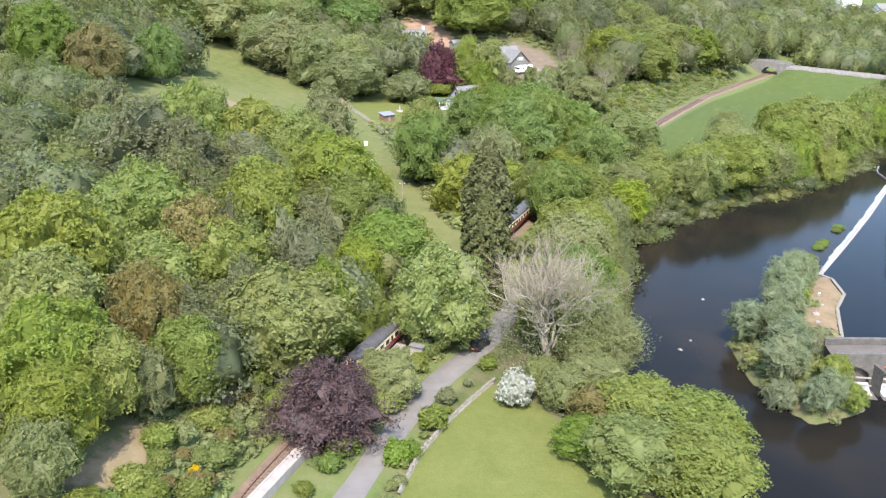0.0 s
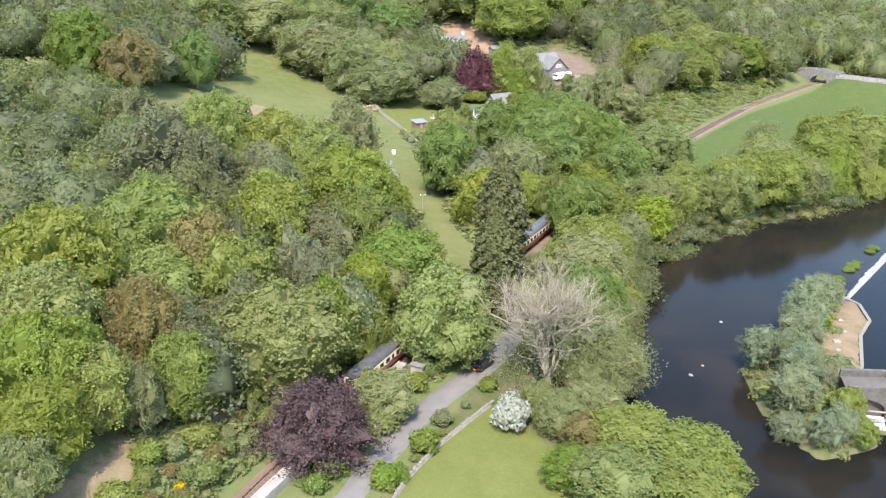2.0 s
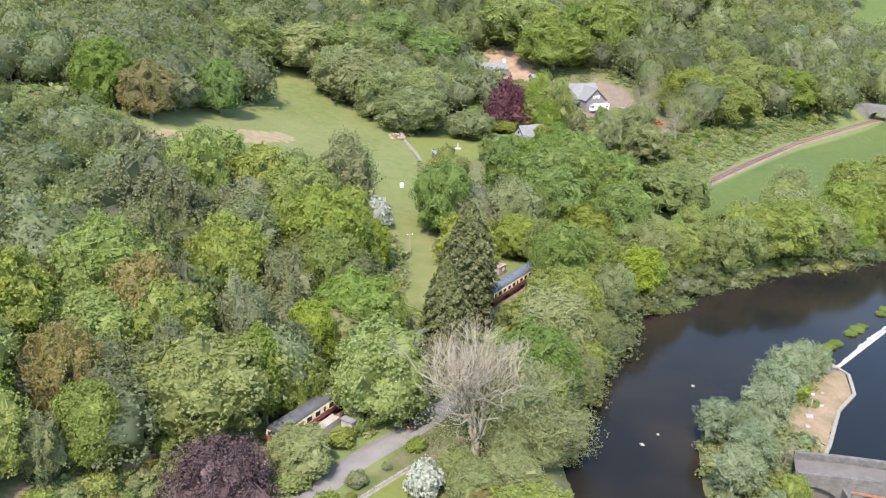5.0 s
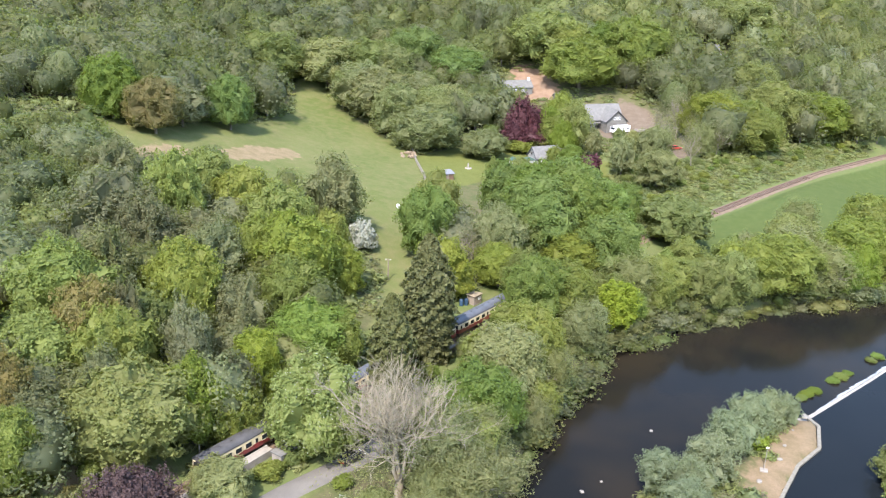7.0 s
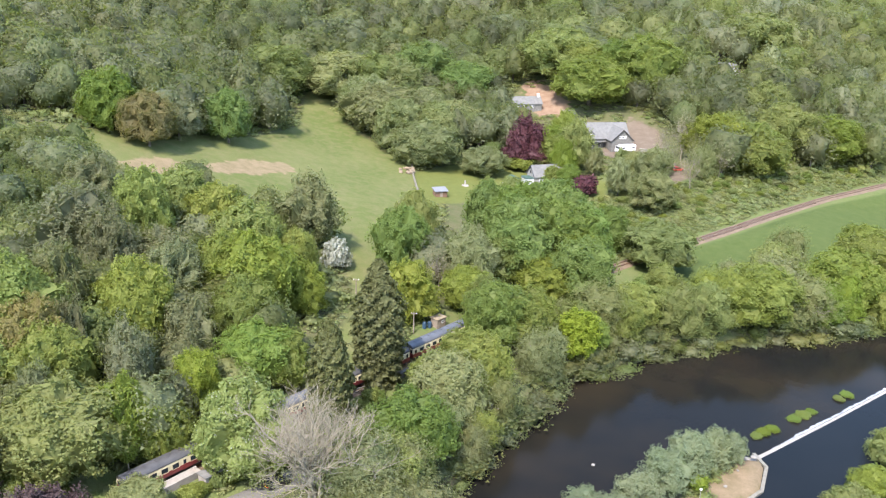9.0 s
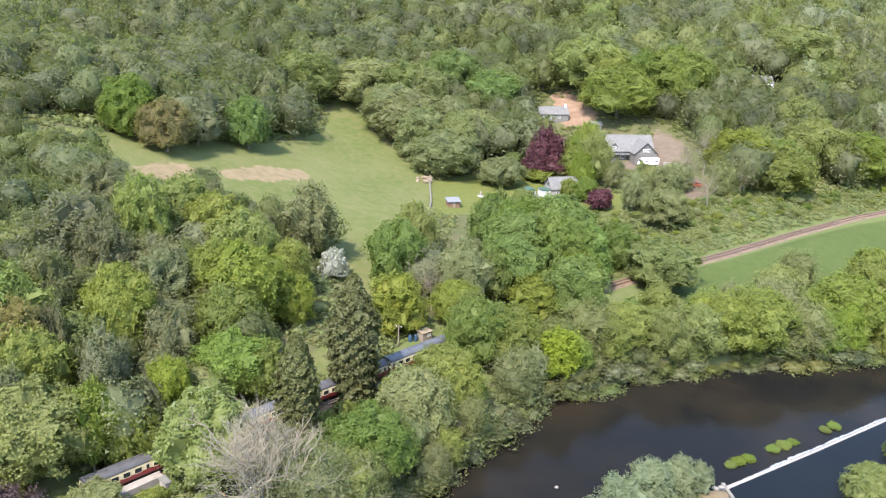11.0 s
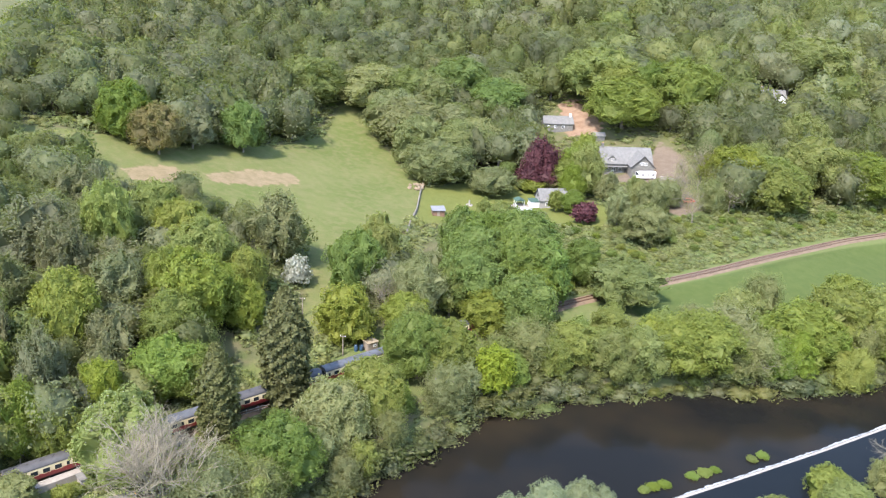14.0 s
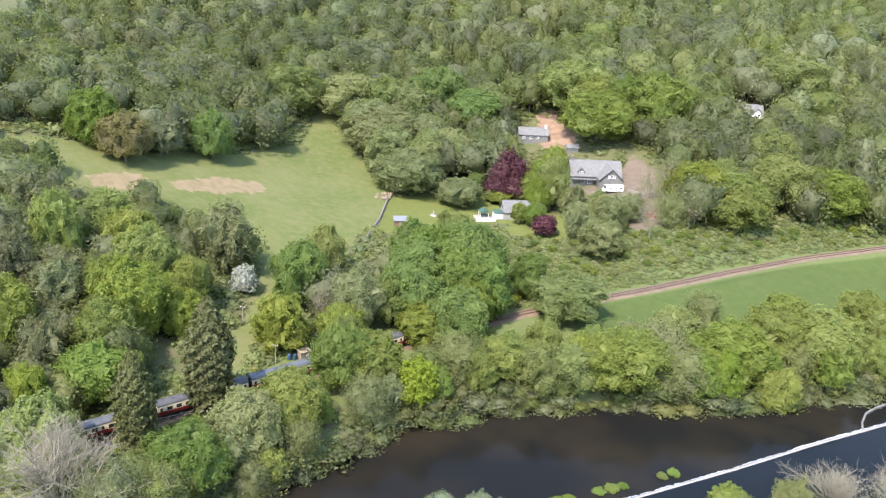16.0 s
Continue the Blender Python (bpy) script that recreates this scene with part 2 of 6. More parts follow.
STONE = plain("grey_stone", (0.105, 0.10, 0.09), (0.18, 0.17, 0.15), 1.2, 0.9, 0, 0.5, 6, 0.05)
WALL_STONE = plain("pale_lichened_stone", (0.125, 0.115, 0.092), (0.2, 0.185, 0.15), 1.4, 0.9, 0, 0.5, 6, 0.05)
RUST = plain("rusty_iron", (0.17, 0.065, 0.03), (0.24, 0.10, 0.05), 4, 0.8)
ROCK = plain("pale_boulder", (0.16, 0.148, 0.13), (0.23, 0.215, 0.19), 3, 0.9, 0, 0.5, 9, 0.04)
SLATE = plain("grey_slate", (0.105, 0.102, 0.097), (0.152, 0.147, 0.138), 1.0, 0.85, 0, 0.3, 8)
RENDER_W = plain("white_render", (0.44, 0.44, 0.42), (0.52, 0.52, 0.50), 0.8, 0.8)
WOOD = plain("weathered_wood", (0.18, 0.15, 0.12), (0.26, 0.21, 0.16), 2, 0.85)
CRIMSON = plain("crimson_paint", (0.16, 0.016, 0.018), (0.19, 0.022, 0.022), 1, 0.35, 0, 0.05)
CREAM = plain("cream_paint", (0.50, 0.42, 0.26), (0.56, 0.48, 0.31), 1, 0.4, 0, 0.05)
ROOF_D = plain("dark_coach_roof", (0.045, 0.044, 0.046), (0.07, 0.068, 0.07), 0.7, 0.6, 0, 0.1)
ROOF_G = plain("grey_coach_roof", (0.062, 0.066, 0.075), (0.09, 0.095, 0.107), 0.7, 0.5, 0, 0.1)
BLACK = plain("black_paint", (0.012, 0.012, 0.013), (0.022, 0.021, 0.02), 2, 0.35, 0, 0.05)
RUBBER = plain("black_rubber", (0.015, 0.015, 0.015), (0.025, 0.025, 0.025), 5, 0.9)
GLASS = plain("dark_window_glass", (0.02, 0.025, 0.03), (0.03, 0.035, 0.04), 1, 0.05, 0, 0)
WHITE = plain("white_paint", (0.78, 0.78, 0.77), (0.84, 0.84, 0.83), 1, 0.4, 0, 0.05)
RED = plain("red_paint", (0.35, 0.04, 0.03), (0.42, 0.06, 0.04), 2, 0.5)
GREEN = plain("green_canvas", (0.03, 0.07, 0.055), (0.05, 0.09, 0.07), 2, 0.7)
YELLOW = plain("yellow_sign", (0.75, 0.42, 0.02), (0.8, 0.47, 0.03), 2, 0.5)


# ---- building helpers ----


def mesh_of(name, verts, faces, material, smooth=False, tint=None):
    """A mesh from arrays; faces all have the same number of corners."""
    verts, faces = np.asarray(verts, np.float32), np.asarray(faces, np.int32)
    me = bpy.data.meshes.new(name)
    n, k = faces.shape
    me.vertices.add(len(verts))
    me.vertices.foreach_set("co", verts.ravel())
    me.loops.add(n * k)
    me.loops.foreach_set("vertex_index", faces.ravel())
    me.polygons.add(n)
    me.polygons.foreach_set("loop_start", np.arange(0, n * k, k, dtype=np.int32))
    if tint is not None:
        a = me.attributes.new("tint", "FLOAT", "POINT")
        a.data.foreach_set("value", np.asarray(tint, np.float32))
    me.update(calc_edges=True)
    if smooth:
        me.polygons.foreach_set("use_smooth", np.ones(n, bool))
    me.materials.append(material)
    return me


def part(name, bm, material, parent, label=""):
    """Links a bmesh or mesh as one mesh object under a thing or part."""
    if isinstance(bm, bmesh.types.BMesh):
        me = bpy.data.meshes.new(name)
        bm.to_mesh(me)
        bm.free()
        me.materials.append(material)
    else:
        me = bm
    ob = new(name, me)
    ob.parent = parent
    return tagged(ob, label)


def box(bm, x0, x1, y0, y1, z0, z1, bevel=0.0):
    r = bmesh.ops.create_cube(bm, size=1)
    bmesh.ops.scale(bm, vec=(x1 - x0, y1 - y0, z1 - z0), verts=r["verts"])
    bmesh.ops.translate(bm, vec=((x0 + x1) / 2, (y0 + y1) / 2, (z0 + z1) / 2), verts=r["verts"])
    if bevel:
        es = list({e for v in r["verts"] for e in v.link_edges})
        bmesh.ops.bevel(bm, geom=es, offset=bevel, segments=2, affect="EDGES", profile=0.5)
    return bm


def boxes(*dims, bevel=0.0):
    bm = bmesh.new()
    for d in dims:
        box(bm, *d, bevel=bevel)
    return bm


def prism(profile, x0, x1, axis="x"):
    """A solid with the profile (a list of pairs) drawn out along x or y."""
    bm = bmesh.new()
    put = (lambda s, a, b: (s, a, b)) if axis == "x" else (lambda s, a, b: (a, s, b))
    ends = [[bm.verts.new(put(s, a, b)) for a, b in profile] for s in (x0, x1)]
    n = len(profile)
    for i in range(n):
        bm.faces.new((ends[0][i], ends[0][(i + 1) % n], ends[1][(i + 1) % n], ends[1][i]))
    bm.faces.new(ends[0][::-1])
    bm.faces.new(ends[1])
    bmesh.ops.recalc_face_normals(bm, faces=bm.faces)
    return bm


def tube_arrays(path, radii, sides=6):
    """Verts and quads of a tapered tube along a path."""
    path = [Vector(p) for p in path]
    vs, fs = [], []
    for i, p in enumerate(path):
        d = (path[min(i + 1, len(path) - 1)] - path[max(i - 1, 0)]).normalized()
        a = d.orthogonal().normalized()
        b = d.cross(a)
        for k in range(sides):
            w = 2 * math.pi * k / sides
            vs.append(p + (a * math.cos(w) + b * math.sin(w)) * radii[i])
    for i in range(len(path) - 1):
        for k in range(sides):
            j = (k + 1) % sides
            fs.append((i * sides + k, i * sides + j, (i + 1) * sides + j, (i + 1) * sides + k))
    return vs, fs


def join(*pieces):
    vs, fs, n = [], [], 0
    for v, f in pieces:
        v, f = np.asarray(v, float).reshape(-1, 3), np.asarray(f, int)
        vs.append(v)
        fs.append(f + n)
        n += len(v)
    return np.concatenate(vs), np.concatenate(fs)


def window(parent, x, y, z, w, h, axis="x", frame=WHITE):
    """A framed window; its pane lies just behind the frame's face."""
    d = 0.06
    pick = (lambda a, b, s, z0, z1: (x + a, x + b, y - s, y + s, z0, z1)) if axis == "x" else (lambda a, b, s, z0, z1: (x - s, x + s, y + a, y + b, z0, z1))
    f = part("window", boxes(pick(-w / 2, w / 2, d, z - h / 2, z - h / 2 + 0.1), pick(-w / 2, w / 2, d, z + h / 2 - 0.1, z + h / 2), pick(-w / 2, -w / 2 + 0.1, d, z - h / 2, z + h / 2), pick(w / 2 - 0.1, w / 2, d, z - h / 2, z + h / 2), pick(-0.05, 0.05, d, z - h / 2, z + h / 2)), frame, parent)
    part("pane", boxes(pick(-w / 2 + 0.08, w / 2 - 0.08, d * 0.5, z - h / 2 + 0.08, z + h / 2 - 0.08)), GLASS, f)
    return f


def gz(x, y):
    return float(ground_z(x, y)[0])


def thing(name, x, y, z=None, turn=0.0, label="", category="", group="", kind=""):
    e = new(name)
    e.empty_display_size = 0.5
    e.matrix_basis = pose(x, y, gz(x, y) if z is None else z, 0, 0, turn)
    return tagged(e, label, category, group, kind)


# ---- the ground ----
MEADOW = [(-150, 168), (-134, 183), (-117, 181), (-106, 206), (-84, 209), (-69, 204), (-50, 180), (-44, 166), (-41, 152), (-39, 141), (-33, 143), (-31, 158), (-41, 178),
          (-52, 206), (-60, 228), (-71, 258), (-86, 287), (-100, 298), (-118, 305), (-138, 322), (-150, 342), (-155, 328), (-144, 306), (-136, 290), (-134, 262), (-138, 240), (-139, 222), (-150, 200), (-160, 180)]
GARDEN = [(-84, 284), (-66, 252), (-58, 262), (-50, 290), (-40, 296), (-36, 286), (-18, 290), (-20, 306), (-40, 316), (-60, 318), (-74, 312)]
FIELD = [(8, 244), (20, 232), (34, 245), (60, 275), (100, 330), (136, 366), (118, 382), (98, 397), (91, 396), (71, 363), (52, 332), (36, 300), (24, 275)]
LAWN = [(-33.5, 70), (-31, 82), (-28.5, 90), (-24.5, 101), (-20, 100), (-15, 94), (-9, 86), (-4, 76), (0, 60), (-30, 50)]
YARD = [(-34, 340), (-20, 334), (-6, 312), (2, 308), (8, 318), (-4, 336), (-14, 366), (-30, 376), (-26, 356)]
FARFIELD = [(86, 506), (140, 530), (190, 520), (260, 640), (120, 640)]
xs = np.unique(np.r_[-3000, -1800, -1100, -700, -480, -360, np.arange(-300, -160, 6), np.arange(-160, 120, 2.0), np.arange(120, 262, 6), 330, 450, 700, 1100, 1800, 3000])
ys = np.unique(np.r_[-3000, -1500, -700, -300, -120, -40, np.arange(10, 50, 5), np.arange(50, 350, 2.0), np.arange(350, 660, 6), 720, 850, 1100, 1600, 3000])
GX, GY = np.meshgrid(xs, ys)
gv = np.c_[GX.ravel(), GY.ravel(), ground_z(GX.ravel(), GY.ravel())]
nx, ny = len(xs), len(ys)
idx = np.arange(nx * ny).reshape(ny, nx)
gf = np.stack([idx[:-1, :-1], idx[:-1, 1:], idx[1:, 1:], idx[1:, :-1]], -1).reshape(-1, 4)
ground = tagged(new("ground", mesh_of("ground", gv, gf, GROUND, True)), "grassy valley floor and wooded hillside", "ground", kind="structure")


def ground_layer(name, values):
    a = ground.data.attributes.new(name, "FLOAT", "POINT")
    a.data.foreach_set("value", np.clip(values, -30, 30).astype(np.float32))


X, Y = gv[:, 0], gv[:, 1]
ground_layer("meadow", inside(X, Y, MEADOW))
ground_layer("field", np.maximum(inside(X, Y, FIELD), inside(X, Y, FARFIELD)))
ground_layer("lawn", np.maximum(inside(X, Y, LAWN), inside(X, Y, GARDEN)))
ground_layer("gravel", inside(X, Y, YARD))
BRACKEN = [[(-66.8, 61.2), (-65.3, 67.3), (-64.8, 72.5), (-65.2, 75.2), (-60.3, 76.0), (-59.9, 73.1), (-61.1, 66.9), (-61.8, 62.4)], [(-58.1, 83.2), (-58.7, 87.2), (-58.2, 90.6), (-55.5, 93.2), (-54.9, 90.5), (-55.7, 85.6)], [(-126, 186), (-121, 206), (-113, 212), (-111, 200), (-118, 184)], [(-140, 196), (-124, 212), (-120, 208), (-134, 192)]]
SPIT = [(32.5, 121), (36.5, 131), (40.3, 143.5), (43.8, 150.5), (44, 158.4), (41, 162.4), (37, 157), (33.5, 145), (31, 131)]
TAN = [[(-127.5, 190.9), (-128.0, 201.2), (-123.4, 208.8), (-118.2, 204.8), (-116.9, 195.2), (-122.4, 188.0)], [(-119.0, 214.0), (-119.0, 232.6), (-112.3, 247.8), (-106.0, 242.0), (-107.8, 226.0), (-114.8, 211.6)]]
ground_layer("bracken", np.max([inside(X, Y, b) for b in BRACKEN[:2] + TAN + [SPIT]], 0))
ground_layer("soil", inside(X, Y, [(-72, 372), (-64, 363), (-53, 366), (-54, 376), (-64, 388), (-76, 394), (-80, 386)]))
ground_layer("rough", np.maximum(14 - seg_dist(X, Y, RAIL), np.maximum(inside(X, Y, [(-40, 250), (-10, 240), (8, 262), (30, 310), (60, 360), (80, 400), (56, 396), (28, 345), (8, 330), (-20, 322), (-40, 300)]), -20 + 0 * X)))


def ribbon(name, line, half, lift, material, label, category, cross=None, z=None, every=1.5):
    """A strip of road or track bed laid along a line over the ground."""
    p = np.array(line, float)
    d = np.r_[0, np.cumsum(np.hypot(*np.diff(p, axis=0).T))]
    s = np.arange(0, d[-1], every)
    c = np.c_[np.interp(s, d, p[:, 0]), np.interp(s, d, p[:, 1])]
    for _ in range(6):
        c[1:-1] = (c[:-2] + 2 * c[1:-1] + c[2:]) / 4
    t = np.gradient(c, axis=0)
    t /= np.hypot(*t.T)[:, None]
    nrm = np.c_[t[:, 1], -t[:, 0]]
    cross = cross or [(-half - 0.3, -0.35), (-half, 0), (0, 0.03), (half, 0), (half + 0.3, -0.35)]
    rows = []
    for off, up in cross:
        q = c + nrm * off
        zz = ground_z(c[:, 0], c[:, 1]) if z is None else z(c[:, 0], c[:, 1])
        rows.append(np.c_[q, zz + lift + up])
    v = np.stack(rows, 1).reshape(-1, 3)
    k = len(cross)
    i = np.arange(len(c) - 1)[:, None] * k + np.arange(k - 1)[None]
    f = np.stack([i, i + 1, i + k + 1, i + k], -1).reshape(-1, 4)
    ob = new(name, mesh_of(name, v, f, material, True))
    return tagged(ob, label, category, kind="structure"), c, nrm


def rail_z(x, y):
    return 5 + np.clip((np.asarray(y) - 100) / 100, 0, 1)


ROAD = [(-42, 40), (-39.8, 66), (-38.0, 76), (-36.2, 84), (-34.1, 91), (-31.1, 101), (-27.6, 108.2), (-24.4, 115), (-21.8, 125), (-19.5, 138)]
road, road_c, road_n = ribbon("road", ROAD, 1.9, 0.1, ASPHALT, "narrow grey asphalt lane between hedge and lawn", "road")
trackbed, rail_c, rail_n = ribbon("trackbed", RAIL, 2.0, 0.28, BALLAST, "single railway track bed of brown ballast", "railway", z=rail_z,
                                  cross=[(-2.7, -0.5), (-1.75, -0.02), (0, 0), (1.75, -0.02), (2.7, -0.5)])

# ---- the river ----


def sheet(name, poly, z, material, label):
    bm = bmesh.new()
    bm.faces.new([bm.verts.new((x, y, z)) for x, y in poly])
    ob = new(name, bpy.data.meshes.new(name))
    bmesh.ops.recalc_face_normals(bm, faces=bm.faces)
    bmesh.ops.triangulate(bm, faces=bm.faces)
    bm.to_mesh(ob.data)
    bm.free()
    if ob.data.polygons[0].normal.z < 0:
        ob.data.flip_normals()
    ob.data.materials.append(material)
    return tagged(ob, label, "water", kind="structure")


sheet("water", [(30, 10), (5, 60), (-9, 115), (-6, 150), (-3, 178), (60, 245), (125, 340), (112, 286), (92, 250), (78, 225.5), (66, 203), (53, 180), (39.5, 158), (30, 140), (30, 119.4), (62, 118.6), (70, 80), (100, 10)], 0.0, WATER, "dark brown slow river water")
sheet("water", [(39.8, 158.4), (53.3, 181), (66.3, 204), (78.3, 226.5), (92.3, 251), (112.3, 286), (150, 345), (260, 480), (280, 380), (140, 250), (90, 160), (62, 119), (30, 119.8), (30, 140)], 0.85, POOL, "still dark blue water above the weir")

# ---- trees ----


def leaf_sprays(rng, pos, nrm, size):
    """Three-cornered sprays of leaves at the given places, facing about along nrm."""
    n = len(pos)
    nrm = nrm / np.linalg.norm(nrm, axis=1, keepdims=True)
    t = np.cross(nrm, rng.normal(size=(n, 3)))
    t /= np.linalg.norm(t, axis=1, keepdims=True)
    b = np.cross(nrm, t)
    s = (size * rng.uniform(0.65, 1.4, n))[:, None]
    w = s * rng.uniform(0.4, 0.62, n)[:, None]
    v = np.stack([pos - t * s * 0.4 + b * w, pos + t * s * 0.6 + nrm * s * rng.uniform(-.2, .2, n)[:, None], pos - t * s * 0.4 - b * w], 1).reshape(-1, 3)
    return v, np.arange(3 * n).reshape(n, 3)


def sphere_dirs(rng, n, low=-1.0):
    z = rng.uniform(low, 1, n)
    a = rng.uniform(0, 2 * math.pi, n)
    r = np.sqrt(1 - z * z)
    return np.c_[r * np.cos(a), r * np.sin(a), z]


ICO = {}


def ico(sub):
    """Corners and triangles of a fine ball."""
    if sub not in ICO:
        bm = bmesh.new()
        bmesh.ops.create_icosphere(bm, subdivisions=sub, radius=1)
        ICO[sub] = np.array([v.co[:] for v in bm.verts]), np.array([[v.index for v in f.verts] for f in bm.faces])
        bm.free()
    return ICO[sub]


def dome(seed, R, base, top, puffs, leaves, leaf, puff=(0.17, 0.3), rim=(0.68, 0.86), low=-0.8, sub=3, shell=0.94, ragged=0.05, taper=0.0, spread=0.5, waist=0.42, extra=0, swell=0.13):
    """A crown: billows on a rounded body, covered with leaf sprays; within them a closed mass of leaves."""
    rng = np.random.default_rng(seed)
    i = np.arange(puffs) + 0.5
    z = np.clip(1 - (1 - low) * i / puffs + rng.uniform(-0.06, 0.06, puffs), low, 1)
    a = i * 2.39996 + rng.uniform(-0.35, 0.35, puffs)
    d = np.c_[np.sqrt(1 - z * z) * np.cos(a), np.sqrt(1 - z * z) * np.sin(a), z]
    k, pr = rng.uniform(*rim, puffs), rng.uniform(*puff, puffs)
    pc = d * k[:, None]
    c = base + (top - base) * waist
    rng = np.random.default_rng(seed + 1000 + extra)

    def surf(u):
        b = u @ pc.T
        disc = b * b - (k * k - pr * pr)[None]
        r = np.where(disc > 0, b + np.sqrt(np.maximum(disc, 0)), 0)
        j = r.argmax(1)
        big = np.array([1 + swell * noise.noise(Vector(q) * 1.5 + Vector((seed, 0, 0))) + swell * 0.55 * noise.noise(Vector(q) * 3.4 + Vector((0, seed, 0))) + ragged * noise.noise(Vector(q) * 11) for q in u])
        return np.maximum(r.max(1), rim[0] * 0.9), j, big

    def place(v):
        w = R * (1 - taper * np.clip(v[:, 2], -0.25, 1))
        up = np.sign(v[:, 2]) * np.abs(v[:, 2]) ** 0.84
        return np.c_[v[:, 0] * w, v[:, 1] * w, c + up * np.where(up > 0, top - c, c - base)]

    u = sphere_dirs(rng, leaves, max(-1, low - 0.1))
    r, j, big = surf(u)
    v = u * r[:, None]
    nrm = v - pc[j] + u * 0.12
    nrm /= np.linalg.norm(nrm, axis=1, keepdims=True)
    v = v * (big * (1 + ragged * rng.uniform(-1.1, 0.9, leaves)))[:, None]
    out = [leaf_sprays(rng, place(v), nrm + np.array([0, 0, 0.3]) + rng.normal(size=v.shape) * spread, leaf)]
    if shell:
        u, tri = ico(sub)
        r, _, big = surf(u)
        body = place(u * (r * big * shell)[:, None])
        if sub < 3:
            out.append((body + rng.normal(size=body.shape) * R * 0.03, tri))
            return join(*out)
        soup = body[tri]
        mid = soup.mean(1, keepdims=True)
        soup = mid + (soup - mid) * 1.45 + rng.normal(size=soup.shape) * R * 0.028
        out.append((soup.reshape(-1, 3), np.arange(3 * len(tri)).reshape(-1, 3)))
    return join(*out)


def trunk(seed, r, height, limbs, reach):
    rng = random.Random(seed)
    p, path, rad = Vector((0, 0, -0.4)), [], []
    for i in range(6):
        path.append(p.copy())
        rad.append(r * (1.25 if i == 0 else 1 - 0.13 * i))
        p += Vector((rng.uniform(-0.2, 0.2), rng.uniform(-0.2, 0.2), (height + 0.4) / 5))
    out = [tube_arrays(path, rad, 7)]
    for k in range(limbs):
        a, z = 2 * math.pi * (k + rng.random() * 0.6) / limbs, height * rng.uniform(0.4, 0.85)
        q = Vector((0, 0, z))
        w = Vector((math.cos(a), math.sin(a), rng.uniform(0.5, 1.1))).normalized()
        lp, lr = [], []
        for i in range(4):
            lp.append(q.copy())
            lr.append(r * 0.45 * (1 - i * 0.28))
            q += w * reach / 3 + Vector((rng.uniform(-.3, .3), rng.uniform(-.3, .3), rng.uniform(0, .3)))
        out.append(tube_arrays(lp, lr, 5))
    return join(*out)


def profile(u):
    """How a blunt columnar cypress narrows from foot to tip."""
    return np.minimum(1.0, (1.02 - u) * 2.8) ** 0.62 * (0.84 + 0.16 * np.sin(np.pi * u))


def conifer_crown(seed, R, base, top, n, leaf):
    rng = np.random.default_rng(seed)
    u = rng.uniform(0, 1, n) ** 1.15
    z = base + (top - base) * u
    a = rng.uniform(0, 2 * math.pi, n)
    env = R * profile(u)
    env *= 1 + 0.11 * np.sin(z * 3.1 + 3 * np.sin(a * 3)) + 0.11 * np.sin(a * 5 + z * 0.7) + 0.09 * np.sin(a * 9 - z * 2.6)
    r = env * np.sqrt(rng.uniform(0.55, 1, n))
    p = np.c_[r * np.cos(a), r * np.sin(a), z - r * 0.25]
    nr = np.c_[np.cos(a), np.sin(a), np.full(n, 0.5)] + rng.normal(size=(n, 3)) * 0.7
    us = np.linspace(0, 1, 10)
    core = tube_arrays([(0, 0, base + (top - base) * v * 0.93) for v in us], list(R * 0.78 * profile(us)), 11)
    cv, cf = core
    tri = [(a, b, c) for a, b, c, _ in cf] + [(a, c, d) for a, _, c, d in cf]
    return join(leaf_sprays(rng, p, nr, leaf), (cv, tri))


def bare_branches(seed, height, r, depth, spread=0.5, kids=3, sides=4, stems=1, lean=0.16, bole=0.0):
    """A leafless branching crown."""
    rng = random.Random(seed)
    out = []

    def grow(p, d, length, rad, level):
        path, radii, q = [p.copy()], [rad], p.copy()
        for i in range(3):
            d = (d + Vector((rng.gauss(0, .13), rng.gauss(0, .13), rng.gauss(0.05, .1)))).normalized()
            q = q + d * length / 3
            path.append(q.copy())
            radii.append(rad * (1 - 0.15 * (i + 1)))
        out.append(tube_arrays(path, radii, sides if level < 3 else 3))
        if level == depth:
            return
        for _ in range(kids if level else kids + 2):
            k = rng.uniform(0.35, 1.0)
            s = path[0].lerp(path[-1], k)
            nd = (d + Vector((rng.gauss(0, spread), rng.gauss(0, spread), rng.gauss(0.12, spread * 0.6)))).normalized()
            grow(s, nd, length * rng.uniform(0.55, 0.8), rad * 0.55, level + 1)

    if bole:
        out.append(tube_arrays([(0, 0, -0.4), (0.1, 0, bole * 0.5), (0, 0.1, bole + 0.4)], [r * 2.3, r * 1.9, r * 1.6], 8))
    for k in range(stems):
        a = 2 * math.pi * (k + rng.uniform(-0.25, 0.25)) / stems
        tilt = lean * rng.uniform(0.5, 1.2) if stems > 1 else 0
        grow(Vector((0, 0, bole - 0.4)), Vector((tilt * math.cos(a), tilt * math.sin(a), 1)).normalized(), height * 0.36, r, 0)
    return join(*out)


def tree_model(name, leafmat, crown_va, trunk_va, bark=None):
    return (mesh_of(name + "_crown", *crown_va, leafmat), mesh_of(name + "_trunk", *trunk_va, bark or BARK, True))


BLOSSOM = {}


